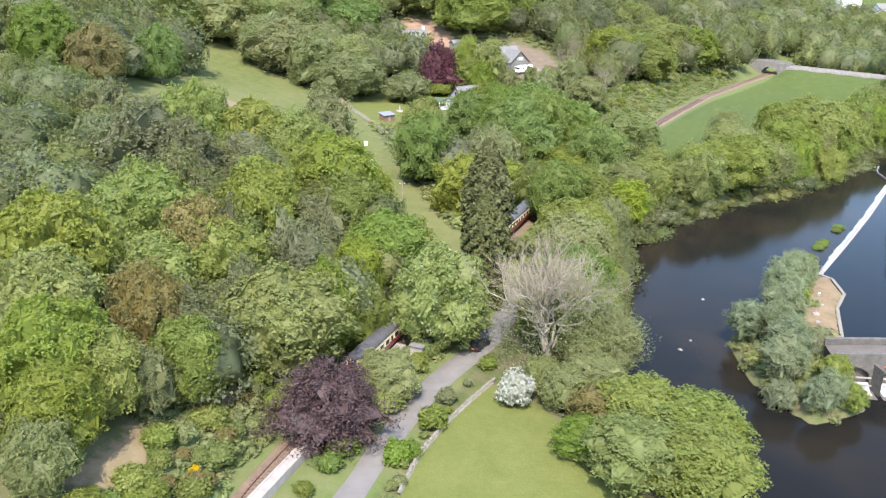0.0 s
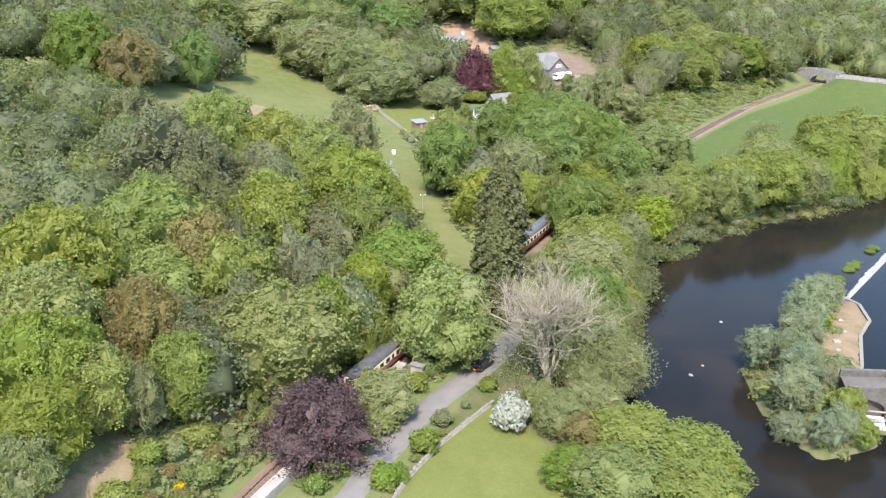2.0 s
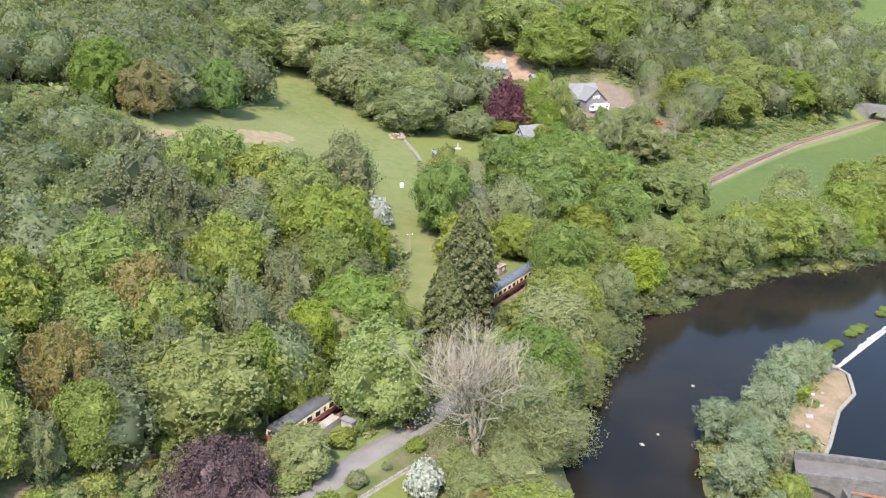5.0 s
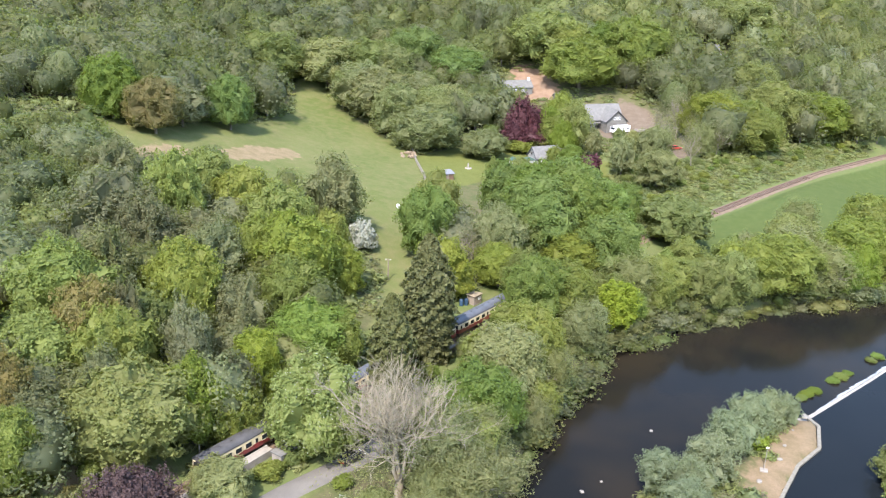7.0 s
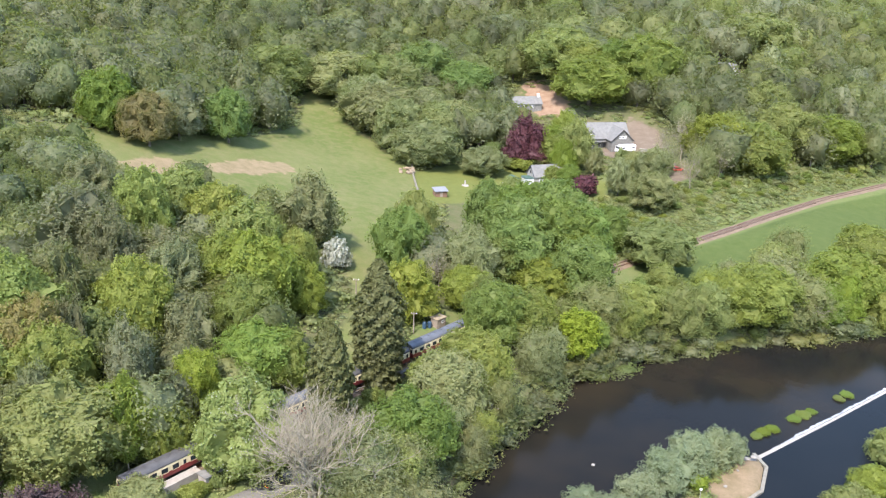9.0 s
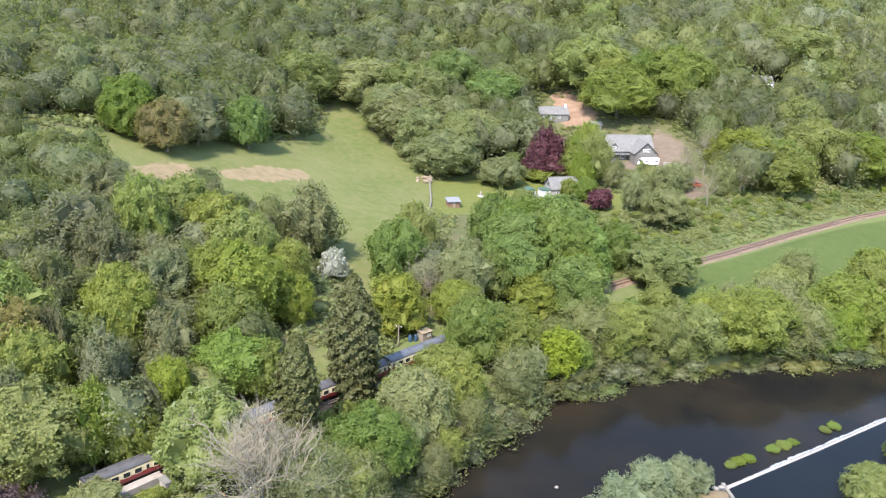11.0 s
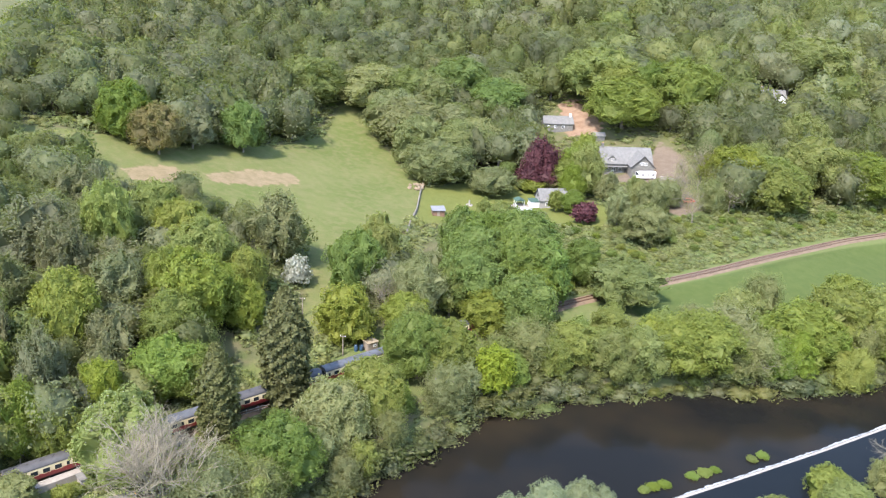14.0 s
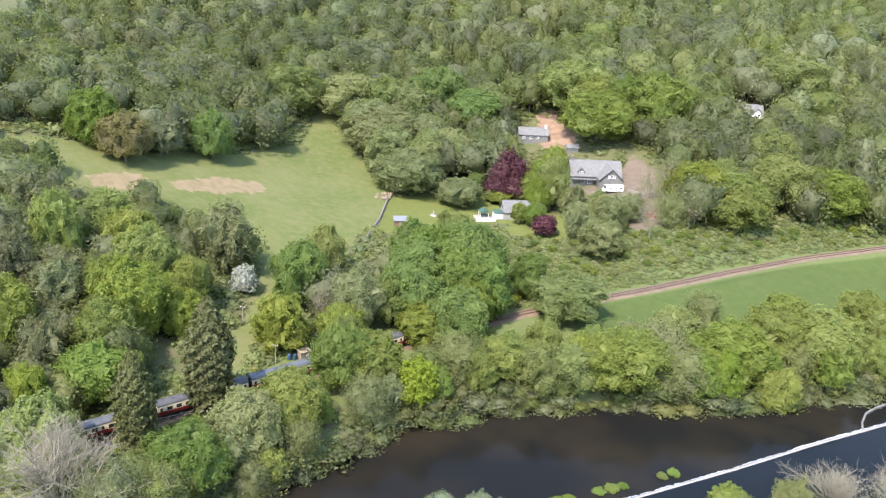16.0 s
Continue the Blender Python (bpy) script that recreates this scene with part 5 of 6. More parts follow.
def gable_block(parent, x0, x1, half, eave, ridge, wall, roof, cx=0.0, cy=0.0, axis="x", over=0.35, thick=0.22):
    """Walls with gabled ends and two roof slopes, ridge along the axis."""
    prof = [(-half, -1.5), (-half, eave), (0, ridge - thick), (half, eave), (half, -1.5)]
    bm = prism([(a + (cy if axis == "x" else cx), b) for a, b in prof], x0, x1, axis)
    w = part("wall", bm, wall, parent)
    k = (ridge - eave) / half
    c = cy if axis == "x" else cx
    for sgn in (-1, 1):
        pr = [(c, ridge), (c + sgn * (half + over), eave - over * k), (c + sgn * (half + over), eave - over * k + thick), (c, ridge + thick)]
        part("roof", prism(pr, x0 - over, x1 + over, axis), roof, parent)
    part("ridge_tiles", prism([(c - 0.18, ridge + thick - 0.08), (c, ridge + thick + 0.1), (c + 0.18, ridge + thick - 0.08)], x0 - over, x1 + over, axis), SLATE, parent)
    return w


def chimney(parent, x, y, z0, z1, material):
    c = part("chimney", boxes((x - 0.5, x + 0.5, y - 0.4, y + 0.4, z0, z1), (x - 0.58, x + 0.58, y - 0.48, y + 0.48, z1 - 0.25, z1 - 0.1)), material, parent)
    for k in (-0.22, 0.22):
        part("pot", boxes((x + k - 0.12, x + k + 0.12, y - 0.12, y + 0.12, z1, z1 + 0.35), bevel=0.03), BRICK, c)


BRICK = plain("orange_clay", (0.36, 0.17, 0.10), (0.42, 0.22, 0.13), 3, 0.8)
TIMBER_D = plain("black_timber", (0.03, 0.028, 0.026), (0.05, 0.046, 0.042), 3, 0.7)
big = thing("house", -34.5, 350.5, 12.6, 37, "large grey stone house with slate roof and black bargeboards", "house", "houses among the trees")
gable_block(big, -10, 10, 5.2, 4.2, 9.2, STONE, SLATE)
gable_block(big, -10.8, 1, 4.4, 4.3, 8.4, STONE, SLATE, cx=4.6, axis="y")
for sgn in (-1, 1):
    part("bargeboard", prism([(4.6, 8.3), (4.6, 8.7), (4.6 + sgn * 4.95, 4.1), (4.6 + sgn * 4.95, 3.7)], -11.25, -11.15, "y"), TIMBER_D, big)
for x in (3.6, 4.6, 5.6):
    window(big, x, -10.82, 5.6, 0.85, 1.1)
for x in (2.6, 6.4):
    window(big, x, -10.82, 2.0, 1.4, 1.3)
for x in (-8, -5.2, -2.6):
    window(big, x, -5.22, 1.9, 1.5, 1.5)
door = part("door", boxes((-1.0, 0.0, -5.28, -5.2, 0.1, 2.2)), TIMBER_D, big)
part("handle", boxes((-0.2, -0.12, -5.34, -5.28, 1.05, 1.15)), STEEL, door)
part("dormer_wall", prism([(-7.2, 4.6), (-7.2, 5.9), (-6, 7.0), (-4.8, 5.9), (-4.8, 4.6)], -4.6, -1.5, "y"), STONE, big)
for sgn in (-1, 1):
    part("dormer_roof", prism([(-6, 7.05), (-6, 7.25), (-6 + sgn * 1.6, 5.75), (-6 + sgn * 1.6, 5.55)], -4.95, -1.2, "y"), SLATE, big)
for x in (-6.5, -5.5):
    window(big, x, -4.63, 5.4, 0.8, 0.9)
part("porch_roof", boxes((-9.8, 0.2, -6.6, -5.2, 3.0, 3.15)), SLATE, big)
for x in (-9.5, -5, -0.2):
    part("porch_post", boxes((x - 0.08, x + 0.08, -6.5, -6.35, 0, 3.0)), TIMBER_D, big)
chimney(big, -9, 0, 8.5, 10.8, STONE)

cot = thing("house", -42.3, 304.0, 7.2, 42, "grey cottage with slate roof and white extension", "house", "houses among the trees")
gable_block(cot, -5.5, 6.5, 3.4, 3.0, 6.2, plain("grey_render", (0.2, 0.195, 0.18), (0.27, 0.26, 0.245), 1, 0.9), SLATE)
window(cot, -5.52, -1.2, 1.7, 1.1, 1.2, "y")
window(cot, -5.52, 0.3, 4.0, 0.9, 1.0, "y", TIMBER_D)
for x in (-3, 0, 3.5):
    window(cot, x, -3.42, 1.7, 1.1, 1.2)
for sgn in (-1, 1):
    part("bargeboard", prism([(0, 6.1), (0, 6.45), (sgn * 3.8, 2.85), (sgn * 3.8, 2.5)], -5.92, -5.84), TIMBER_D, cot)
chimney(cot, 5.6, 0, 5.8, 7.6, STONE)
part("extension", boxes((-8.6, -5.5, -2.6, 1.4, -1, 2.3)), RENDER_W, cot, "white flat extension")
part("extension_roof", boxes((-8.8, -5.5, -2.8, 1.6, 2.3, 2.45)), GREEN, cot)
conservatory = thing("gazebo", -51.5, 296.2, 7.3, 42, "small summerhouse with a green roof beside the cottage", "gazebo")
for x in (-1.5, 1.5):
    for y in (-1.3, 1.3):
        part("post", boxes((x - 0.07, x + 0.07, y - 0.07, y + 0.07, -0.3, 2.0)), WHITE, conservatory)
part("roof", prism([(-1.8, 2.0), (0, 2.8), (1.8, 2.0)], -1.9, 1.9, "y"), GREEN, conservatory)
part("table", boxes((-0.7, 0.7, -0.5, 0.5, 0.7, 0.76), (-0.06, 0.06, -0.06, 0.06, -0.3, 0.7)), WOOD, conservatory)
terrace = thing("terrace", -51.0, 295.5, 7.25, 42, "pale paved terrace with a low white wall", "terrace", kind="structure")
part("paving", boxes((-3.5, 3.5, -4, 2.4, -1, 0.1)), CONCRETE, terrace)
part("wall", boxes((-3.5, 3.5, -4.2, -4.0, -1.5, 0.9), (3.5, 3.7, -4.2, 2.4, -1.2, 0.7)), RENDER_W, terrace)

barn = thing("house", -71.5, 367.5, 21.3, 38, "low grey stone outbuilding with slate roof", "house", "houses among the trees")
gable_block(barn, -6.5, 6, 3.2, 2.6, 5.0, STONE, SLATE)
for x in (-4.5, -1.5, 1.8):
    window(barn, x, -3.22, 1.3, 1.2, 1.0)
chimney(barn, 5.2, 0, 4.6, 6.4, RENDER_W)
hut = thing("house", -52.5, 367.0, 19.6, 38, "small grey ruined outhouse on bare soil", "shed")
gable_block(hut, -2.4, 2.4, 1.6, 1.8, 2.8, STONE, SLATE)
far_house = thing("house", 0.5, 430.5, 33.6, 30, "distant grey house with hipped slate roof", "house", "houses among the trees")
gable_block(far_house, -5.5, 5.5, 3.8, 3.4, 6.4, RENDER_W, SLATE)
gable_block(far_house, -5.6, 0, 2.4, 3.4, 5.6, RENDER_W, SLATE, cx=2.6, axis="y")
for x in (-3.5, -0.8):
    window(far_house, x, -3.82, 1.8, 1.3, 1.4)
window(far_house, 2.6, -5.62, 1.8, 1.6, 1.4)
chimney(far_house, -4.6, 0, 6, 7.8, STONE)
for hx, hy in ((172, 560), (192, 552)):
    hh = thing("house", hx, hy, gz(hx, hy), 20, "distant white house by the far field", "house", "houses among the trees")
    gable_block(hh, -7, 7, 4, 4.5, 7.5, RENDER_W, SLATE)
    for x in (-4.5, 0, 4.5):
        window(hh, x, -4.02, 2.2, 1.4, 1.3)
    chimney(hh, 6, 0, 7, 9, STONE)

garden_shed = thing("garden_shed", -66.0, 265.5, None, 42, "brown timber garden shed with pale grey roof", "shed")
part("wall", boxes((-2.0, 2.0, -1.5, 1.5, -0.4, 2.0)), plain("brown_boards", (0.13, 0.075, 0.045), (0.18, 0.11, 0.07), 2, 0.85), garden_shed)
part("roof", prism([(-1.9, 1.85), (-1.9, 2.0), (1.9, 2.6), (1.9, 2.45)], -2.3, 2.3), plain("grey_felt", (0.13, 0.135, 0.15), (0.17, 0.175, 0.19), 2, 0.8), garden_shed)
door = part("door", boxes((-0.5, 0.4, -1.56, -1.5, 0, 1.8)), WOOD, garden_shed)
part("handle", boxes((0.2, 0.3, -1.62, -1.56, 0.9, 1.0)), STEEL, door)


def caravan():
    e = thing("motorhome", -22.2, 343.2, 13.0, 43, "white motorhome parked on the gravel before the house", "motorhome")
    part("body", boxes((-3.2, 3.4, -1.1, 1.1, 0.5, 2.9), bevel=0.18), WHITE, e)
    part("cab", prism([(-4.6, 0.5), (-4.65, 1.2), (-4.0, 1.45), (-3.3, 2.2), (-3.1, 2.2), (-3.1, 0.5)], -1.0, 1.0, "y"), WHITE, e)
    part("windscreen", prism([(-4.04, 1.47), (-3.36, 2.2), (-3.42, 2.2), (-4.1, 1.47)], -0.85, 0.85, "y"), GLASS, e)
    for x, w in ((-1.9, 0.9), (0.2, 0.5), (2.2, 1.1)):
        part("window", boxes((x - w / 2, x + w / 2, -1.13, -1.09, 1.6, 2.15)), GLASS, e)
    d = part("door", boxes((0.75, 1.35, -1.125, -1.09, 0.6, 2.35)), WHITE, e)
    part("handle", boxes((0.82, 0.9, -1.16, -1.12, 1.4, 1.5)), BLACK, d)
    for x in (-3.3, 2.0):
        for y in (-0.98, 0.98):
            part("wheel", wheel_bm(0.36, 0.22, y), RUBBER, e).location = (x, 0, 0)
    return e


caravan()
yard_wall = thing("yard_wall", -14, 345.0, gz(-14, 345), 2, "low pale concrete wall beside the gravel yard", "wall")
part("wall", boxes((-3.4, 3.6, -0.2, 0.2, -0.5, 0.8), bevel=0.03), CONCRETE, yard_wall)
part("coping", boxes((-3.5, 3.7, -0.26, 0.26, 0.8, 0.9)), CONCRETE, yard_wall)
rockery = thing("rockery", -86.5, 283.0, None, 30, "heap of tan garden stones by the wall", "rockery")
rr = random.Random(9)
RUBBLE = plain("tan_rubble", (0.16, 0.12, 0.08), (0.23, 0.175, 0.12), 2, 0.95)
for k in range(26):
    bm = bmesh.new()
    bmesh.ops.create_icosphere(bm, subdivisions=1, radius=rr.uniform(0.3, 0.8))
    for v in bm.verts:
        v.co *= rr.uniform(0.75, 1.15)
    o = part("stone", bm, RUBBLE, rockery)
    px, py = rr.uniform(-2.6, 2.6), rr.uniform(-3.5, 3.5)
    o.location = (px, py, max(0.1, 0.9 - 0.2 * math.hypot(px, py)))
statue = thing("stone_ornament", -64.5, 283.5, None, 0, "pale stone ornament on a round base in the garden", "ornament")
part("base", mesh_of("base", *tube_arrays([(0, 0, -0.3), (0, 0, 0.25), (0, 0, 0.3)], [1.3, 1.2, 0.6], 14), CONCRETE), None, statue)
part("column", mesh_of("column", *tube_arrays([(0, 0, 0.3), (0, 0, 0.8), (0, 0, 1.5), (0, 0, 1.9)], [0.45, 0.25, 0.3, 0.12], 12), CONCRETE), None, statue)


def car(x, y, z, turn, paint, label):
    e = thing("car", x, y, z, turn, label, "car")
    prof = [(-2.05, 0.3), (-2.1, 0.75), (-1.95, 0.95), (-1.2, 1.02), (1.0, 1.0), (1.95, 0.82), (2.1, 0.6), (2.08, 0.3)]
    bm = prism(prof, -0.86, 0.86, "y")
    bmesh.ops.bevel(bm, geom=list(bm.edges), offset=0.07, segments=2, affect="EDGES")
    part("body", bm, paint, e)
    bm = prism([(-1.85, 0.93), (-1.35, 1.45), (0.15, 1.48), (1.05, 0.93)], -0.74, 0.74, "y")
    bmesh.ops.bevel(bm, geom=list(bm.edges), offset=0.05, segments=2, affect="EDGES")
    part("glasshouse", bm, GLASS, e)
    part("roof", boxes((-1.3, 0.1, -0.66, 0.66, 1.44, 1.52), bevel=0.03), paint, e)
    for px in (-1.3, 1.3):
        for py in (-0.8, 0.8):
            w = part("wheel", wheel_bm(0.32, 0.2, py), RUBBER, e)
            w.location = (px, 0, 0)
    for py in (-0.6, 0.6):
        part("tail_light", boxes((-2.14, -2.06, py - 0.18, py + 0.18, 0.68, 0.84)), RED, e)
        part("headlight", boxes((2.04, 2.13, py - 0.18, py + 0.18, 0.6, 0.74)), WHITE, e)
    part("number_plate", boxes((-2.15, -2.09, -0.26, 0.26, 0.45, 0.56)), YELLOW, e)
    return e


car(-25.5, 112.6, gz(-25.5, 112.6) + 0.13, 62, BLACK, "black hatchback car on the lane")
car(0.6, 322.4, gz(0.6, 322.4), 42, RED, "red car parked beside the gravel yard")

# dry stone walls: courses of separate stones
stone_me = []
for k in range(5):
    bm = boxes((-0.22, 0.22, -0.16, 0.16, -0.12, 0.12), bevel=0.05)
    for v in bm.verts:
        v.co += Vector((noise.noise(v.co * 5 + Vector((k, 0, 0))), noise.noise(v.co * 5 + Vector((0, k, 3))), noise.noise(v.co * 5 + Vector((7, 0, k))))) * 0.06
    me = bpy.data.meshes.new("stone")
    bm.to_mesh(me)
    bm.free()
    me.materials.append(WALL_STONE)
    stone_me.append(me)


def dry_wall(line, hgt, label, rng):
    w = thing("stone_wall", line[0][0], line[0][1], None, 0, label, "wall", kind="structure")
    p = np.array(line, float)
    d = np.r_[0, np.cumsum(np.hypot(*np.diff(p, axis=0).T))]
    s = np.arange(0, d[-1], 0.8)
    c = np.c_[np.interp(s, d, p[:, 0]), np.interp(s, d, p[:, 1])]
    z = ground_z(c[:, 0], c[:, 1])
    t = np.gradient(c, axis=0)
    t /= np.hypot(*t.T)[:, None]
    nn = np.c_[t[:, 1], -t[:, 0]]
    rows = [np.c_[c + nn * a, z + b] for a, b in ((-0.3, -0.4), (-0.2, hgt - 0.15), (0.2, hgt - 0.15), (0.3, -0.4))]
    v = np.stack(rows, 1).reshape(-1, 3) - np.array([*line[0], float(ground_z(*line[0])[0])])
    i = np.arange(len(c) - 1)[:, None] * 4 + np.arange(3)[None]
    part("core", mesh_of("core", v, np.stack([i, i + 1, i + 5, i + 4], -1).reshape(-1, 4), WALL_STONE), None, w)
    for k in np.arange(0, d[-1], 0.42):
        x, y = np.interp(k, d, p[:, 0]), np.interp(k, d, p[:, 1])
        o = new("stone", stone_me[rng.randrange(5)])
        o.parent = w
        o.matrix_basis = pose(x - line[0][0] + rng.uniform(-.06, .06), y - line[0][1] + rng.uniform(-.06, .06), gz(x, y) - gz(*line[0]) + hgt - 0.05, rng.uniform(-20, 20), rng.uniform(-20, 20), rng.uniform(0, 360))


wall_rng = random.Random(4)
dry_wall([(-92.5, 298), (-88.5, 291), (-81.5, 278), (-72.5, 262.5), (-66.8, 250.6), (-61.7, 241)], 0.85, "grey dry stone wall between meadow and garden", wall_rng)
dry_wall([(-32.6, 74), (-31.2, 82), (-28.6, 89.5), (-25.5, 96.5), (-22.6, 102.5)], 0.5, "low mossy dry stone wall along the lawn", wall_rng)
sack = thing("feed_bag", -64.9, 223.2, None, 20, "white bulk bag standing in the meadow", "bag")
part("bag", boxes((-0.5, 0.5, -0.5, 0.5, -0.05, 1.0), bevel=0.15), WHITE, sack)
part("flap", boxes((-0.4, 0.4, -0.2, 0.45, 1.0, 1.12), bevel=0.05), WHITE, sack)

# ---- trees that stand out, by their places ----
for kind, x, y, hgt, wide in NEAR_WOOD_A + NEAR_WOOD_B + LAWN_TREES + BANK_TREES_A + BANK_TREES_B + MEADOW_FOOT + GARDEN_TREES_A + GARDEN_TREES_B + GARDEN_TREES_C + MEADOW_EDGE + ISLAND_TREES:
    plant(kind, x, y, hgt, wide)

# ---- woods ----


def keep_clear(X, Y, shore=-1.5, track=7.0):
    """True where trees may stand."""
    ok = (inside(X, Y, MEADOW) < -1.5) & (inside(X, Y, GARDEN) < -1) & (inside(X, Y, FIELD) < -2) & (inside(X, Y, FARFIELD) < -2) & (inside(X, Y, LAWN) < -2)
    ok &= (inside(X, Y, YARD) < -2) & (inside(X, Y, RIVER) < shore) & (seg_dist(X, Y, RAIL) > track) & (seg_dist(X, Y, ROAD) > 4.5) & (seg_dist(X, Y, LANE) > 6)
    for b in BRACKEN + OPEN:
        ok &= inside(X, Y, b) < -1
    return ok


def scatter(seed, x0, x1, y0, y1, gap, where, **clear):
    """Places about gap apart inside a region."""
    rng = np.random.default_rng(seed)
    gx, gy = np.meshgrid(np.arange(x0, x1, gap), np.arange(y0, y1, gap))
    gx = gx + np.where(np.arange(gx.shape[0]) % 2, gap / 2, 0)[:, None]
    X, Y = (gx + rng.uniform(-.36, .36, gx.shape) * gap).ravel(), (gy + rng.uniform(-.36, .36, gy.shape) * gap).ravel()
    k = keep_clear(X, Y, **clear) & where(X, Y)
    return X[k], Y[k], rng


def free_of_planted(X, Y):
    k = np.ones(len(X), bool)
    for x, y, r in PLANTED:
        k &= np.hypot(X - x, Y - y) > r * 0.85
    return k


def rail_side(X, Y):
    """Distance from the railway, positive on the hill side."""
    xr = np.interp(Y, [p[1] for p in RAIL], [p[0] for p in RAIL])
    return (xr - X)


near_wood = lambda X, Y: (rail_side(X, Y) > 6) & (X > -112 - 0.35 * (Y - 100)) & (Y > 48) & (Y < 235) & (X < -42) & ((inside(X, Y, MEADOW) < -5.5) | (Y < 130))
# bushes beside track and lane


def thicket(seed, x0, x1, y0, y1, gap, where, kinds, lo, hi, group):
    rng = np.random.default_rng(seed)
    gx, gy = np.meshgrid(np.arange(x0, x1, gap), np.arange(y0, y1, gap))
    X, Y = (gx + rng.uniform(-.45, .45, gx.shape) * gap).ravel(), (gy + rng.uniform(-.45, .45, gy.shape) * gap).ravel()
    k = where(X, Y) & (seg_dist(X, Y, RAIL) > 4.2) & (seg_dist(X, Y, ROAD) > 3.4)
    for x, y in zip(X[k], Y[k]):
        plant(plant_rng.choice(kinds), x, y, plant_rng.uniform(lo, hi), plant_rng.uniform(0.9, 1.5), group)


def off_line(X, Y, line):
    xr = np.interp(Y, [p[1] for p in line], [p[0] for p in line])
    return X - xr


thicket(21, -66, -40, 56, 112, 2.7, lambda X, Y: (off_line(X, Y, RAIL) < -5) & (off_line(X, Y, RAIL) > -13) & (np.array([inside(X, Y, b) for b in BRACKEN]).max(0) < 0.5) & (Y < 97), ["oak_bush", "lime_bush", "oak_bush", "grey_bush", "bronze_bush"], 1.2, 3.4, "scrub beside the railway")
thicket(22, -48, -14, 66, 150, 2.3, lambda X, Y: (off_line(X, Y, RAIL) > 5.5) & (off_line(X, Y, ROAD) < -3.2) & (Y > 70), ["oak_bush", "lime_bush", "lime_bush", "oak_bush", "dark_bush"], 1.4, 3.0, "hedge between track and lane")
thicket(23, -40, -14, 66, 124, 2.2, lambda X, Y: (off_line(X, Y, ROAD) > 3.0) & (off_line(X, Y, ROAD) < 5.2), ["lime_bush", "oak_bush", "oak_bush", "grey_bush"], 0.9, 2.2, "hedge bushes along the lawn wall")
for x, y, s in ((44.5, 170.5, 2.2), (46, 172.5, 2.0), (43.4, 168.6, 1.9), (49.5, 178.5, 2.0), (51, 181, 2.2), (52.4, 183.2, 1.8), (57.5, 191.5, 2.0), (59, 194, 2.2)):
    plant("lime_bush", x - 2.6, y + 1.5, s * 0.5, 2.1, "bright clumps below the weir", "bright green clump of river plants below the weir", z=-0.25)
# trees of the river bank
bank = lambda X, Y: (inside(X, Y, RIVER) > -np.interp(Y, [112, 150, 170, 215, 235, 330], [9, 24, 24, 24, 16, 15])) & (Y > 112) & (Y < 330) & (X < 150) & (X < np.interp(Y, [110, 330], [30, 140]))
X, Y, rng = scatter(5, -30, 150, 110, 330, 8.2, bank, shore=0.5, track=5.5)
k = free_of_planted(X, Y)
for x, y in zip(X[k], Y[k]):
    kind = plant_rng.choice(["oak_low", "oak_low", "lime_low", "grey_low", "bud", "oak_loose", "grey_loose"] if y < 190 else ["oak_low", "lime_low", "lime_low", "oak_low", "lime_low", "bud"])
    plant(kind, x, y, plant_rng.uniform(8, 11.5) * float(np.interp(y, [110, 180, 215, 320], [0.9, 0.95, 1.15, 1.4])) * (0.62 if seg_dist(np.array([x]), np.array([y]), RAIL)[0] < 13 else 1), plant_rng.uniform(0.95, 1.2), "river bank trees")

# far woods, too many to count: one object each
FAR = [dome(90 + i, 6.8, -0.3, 13, 90, 1000, 0.58, puff=(0.11, 0.22), rim=(0.68, 0.92), sub=2, shell=0.83, ragged=0.07, spread=0.75, low=-0.6, waist=0.5, swell=0.2) for i in range(4)] + [dome(95 + i, 5.2, 0.3, 13.8, 50, 760, 0.62, puff=(0.12, 0.28), rim=(0.55, 0.92), sub=2, shell=0.8, spread=0.95, ragged=0.13, taper=0.1, low=-0.6, swell=0.24) for i in range(2)]
FAR_T = tube_arrays([(0, 0, -0.5), (0, 0, 5), (0, 0, 9)], [0.35, 0.28, 0.12], 5)


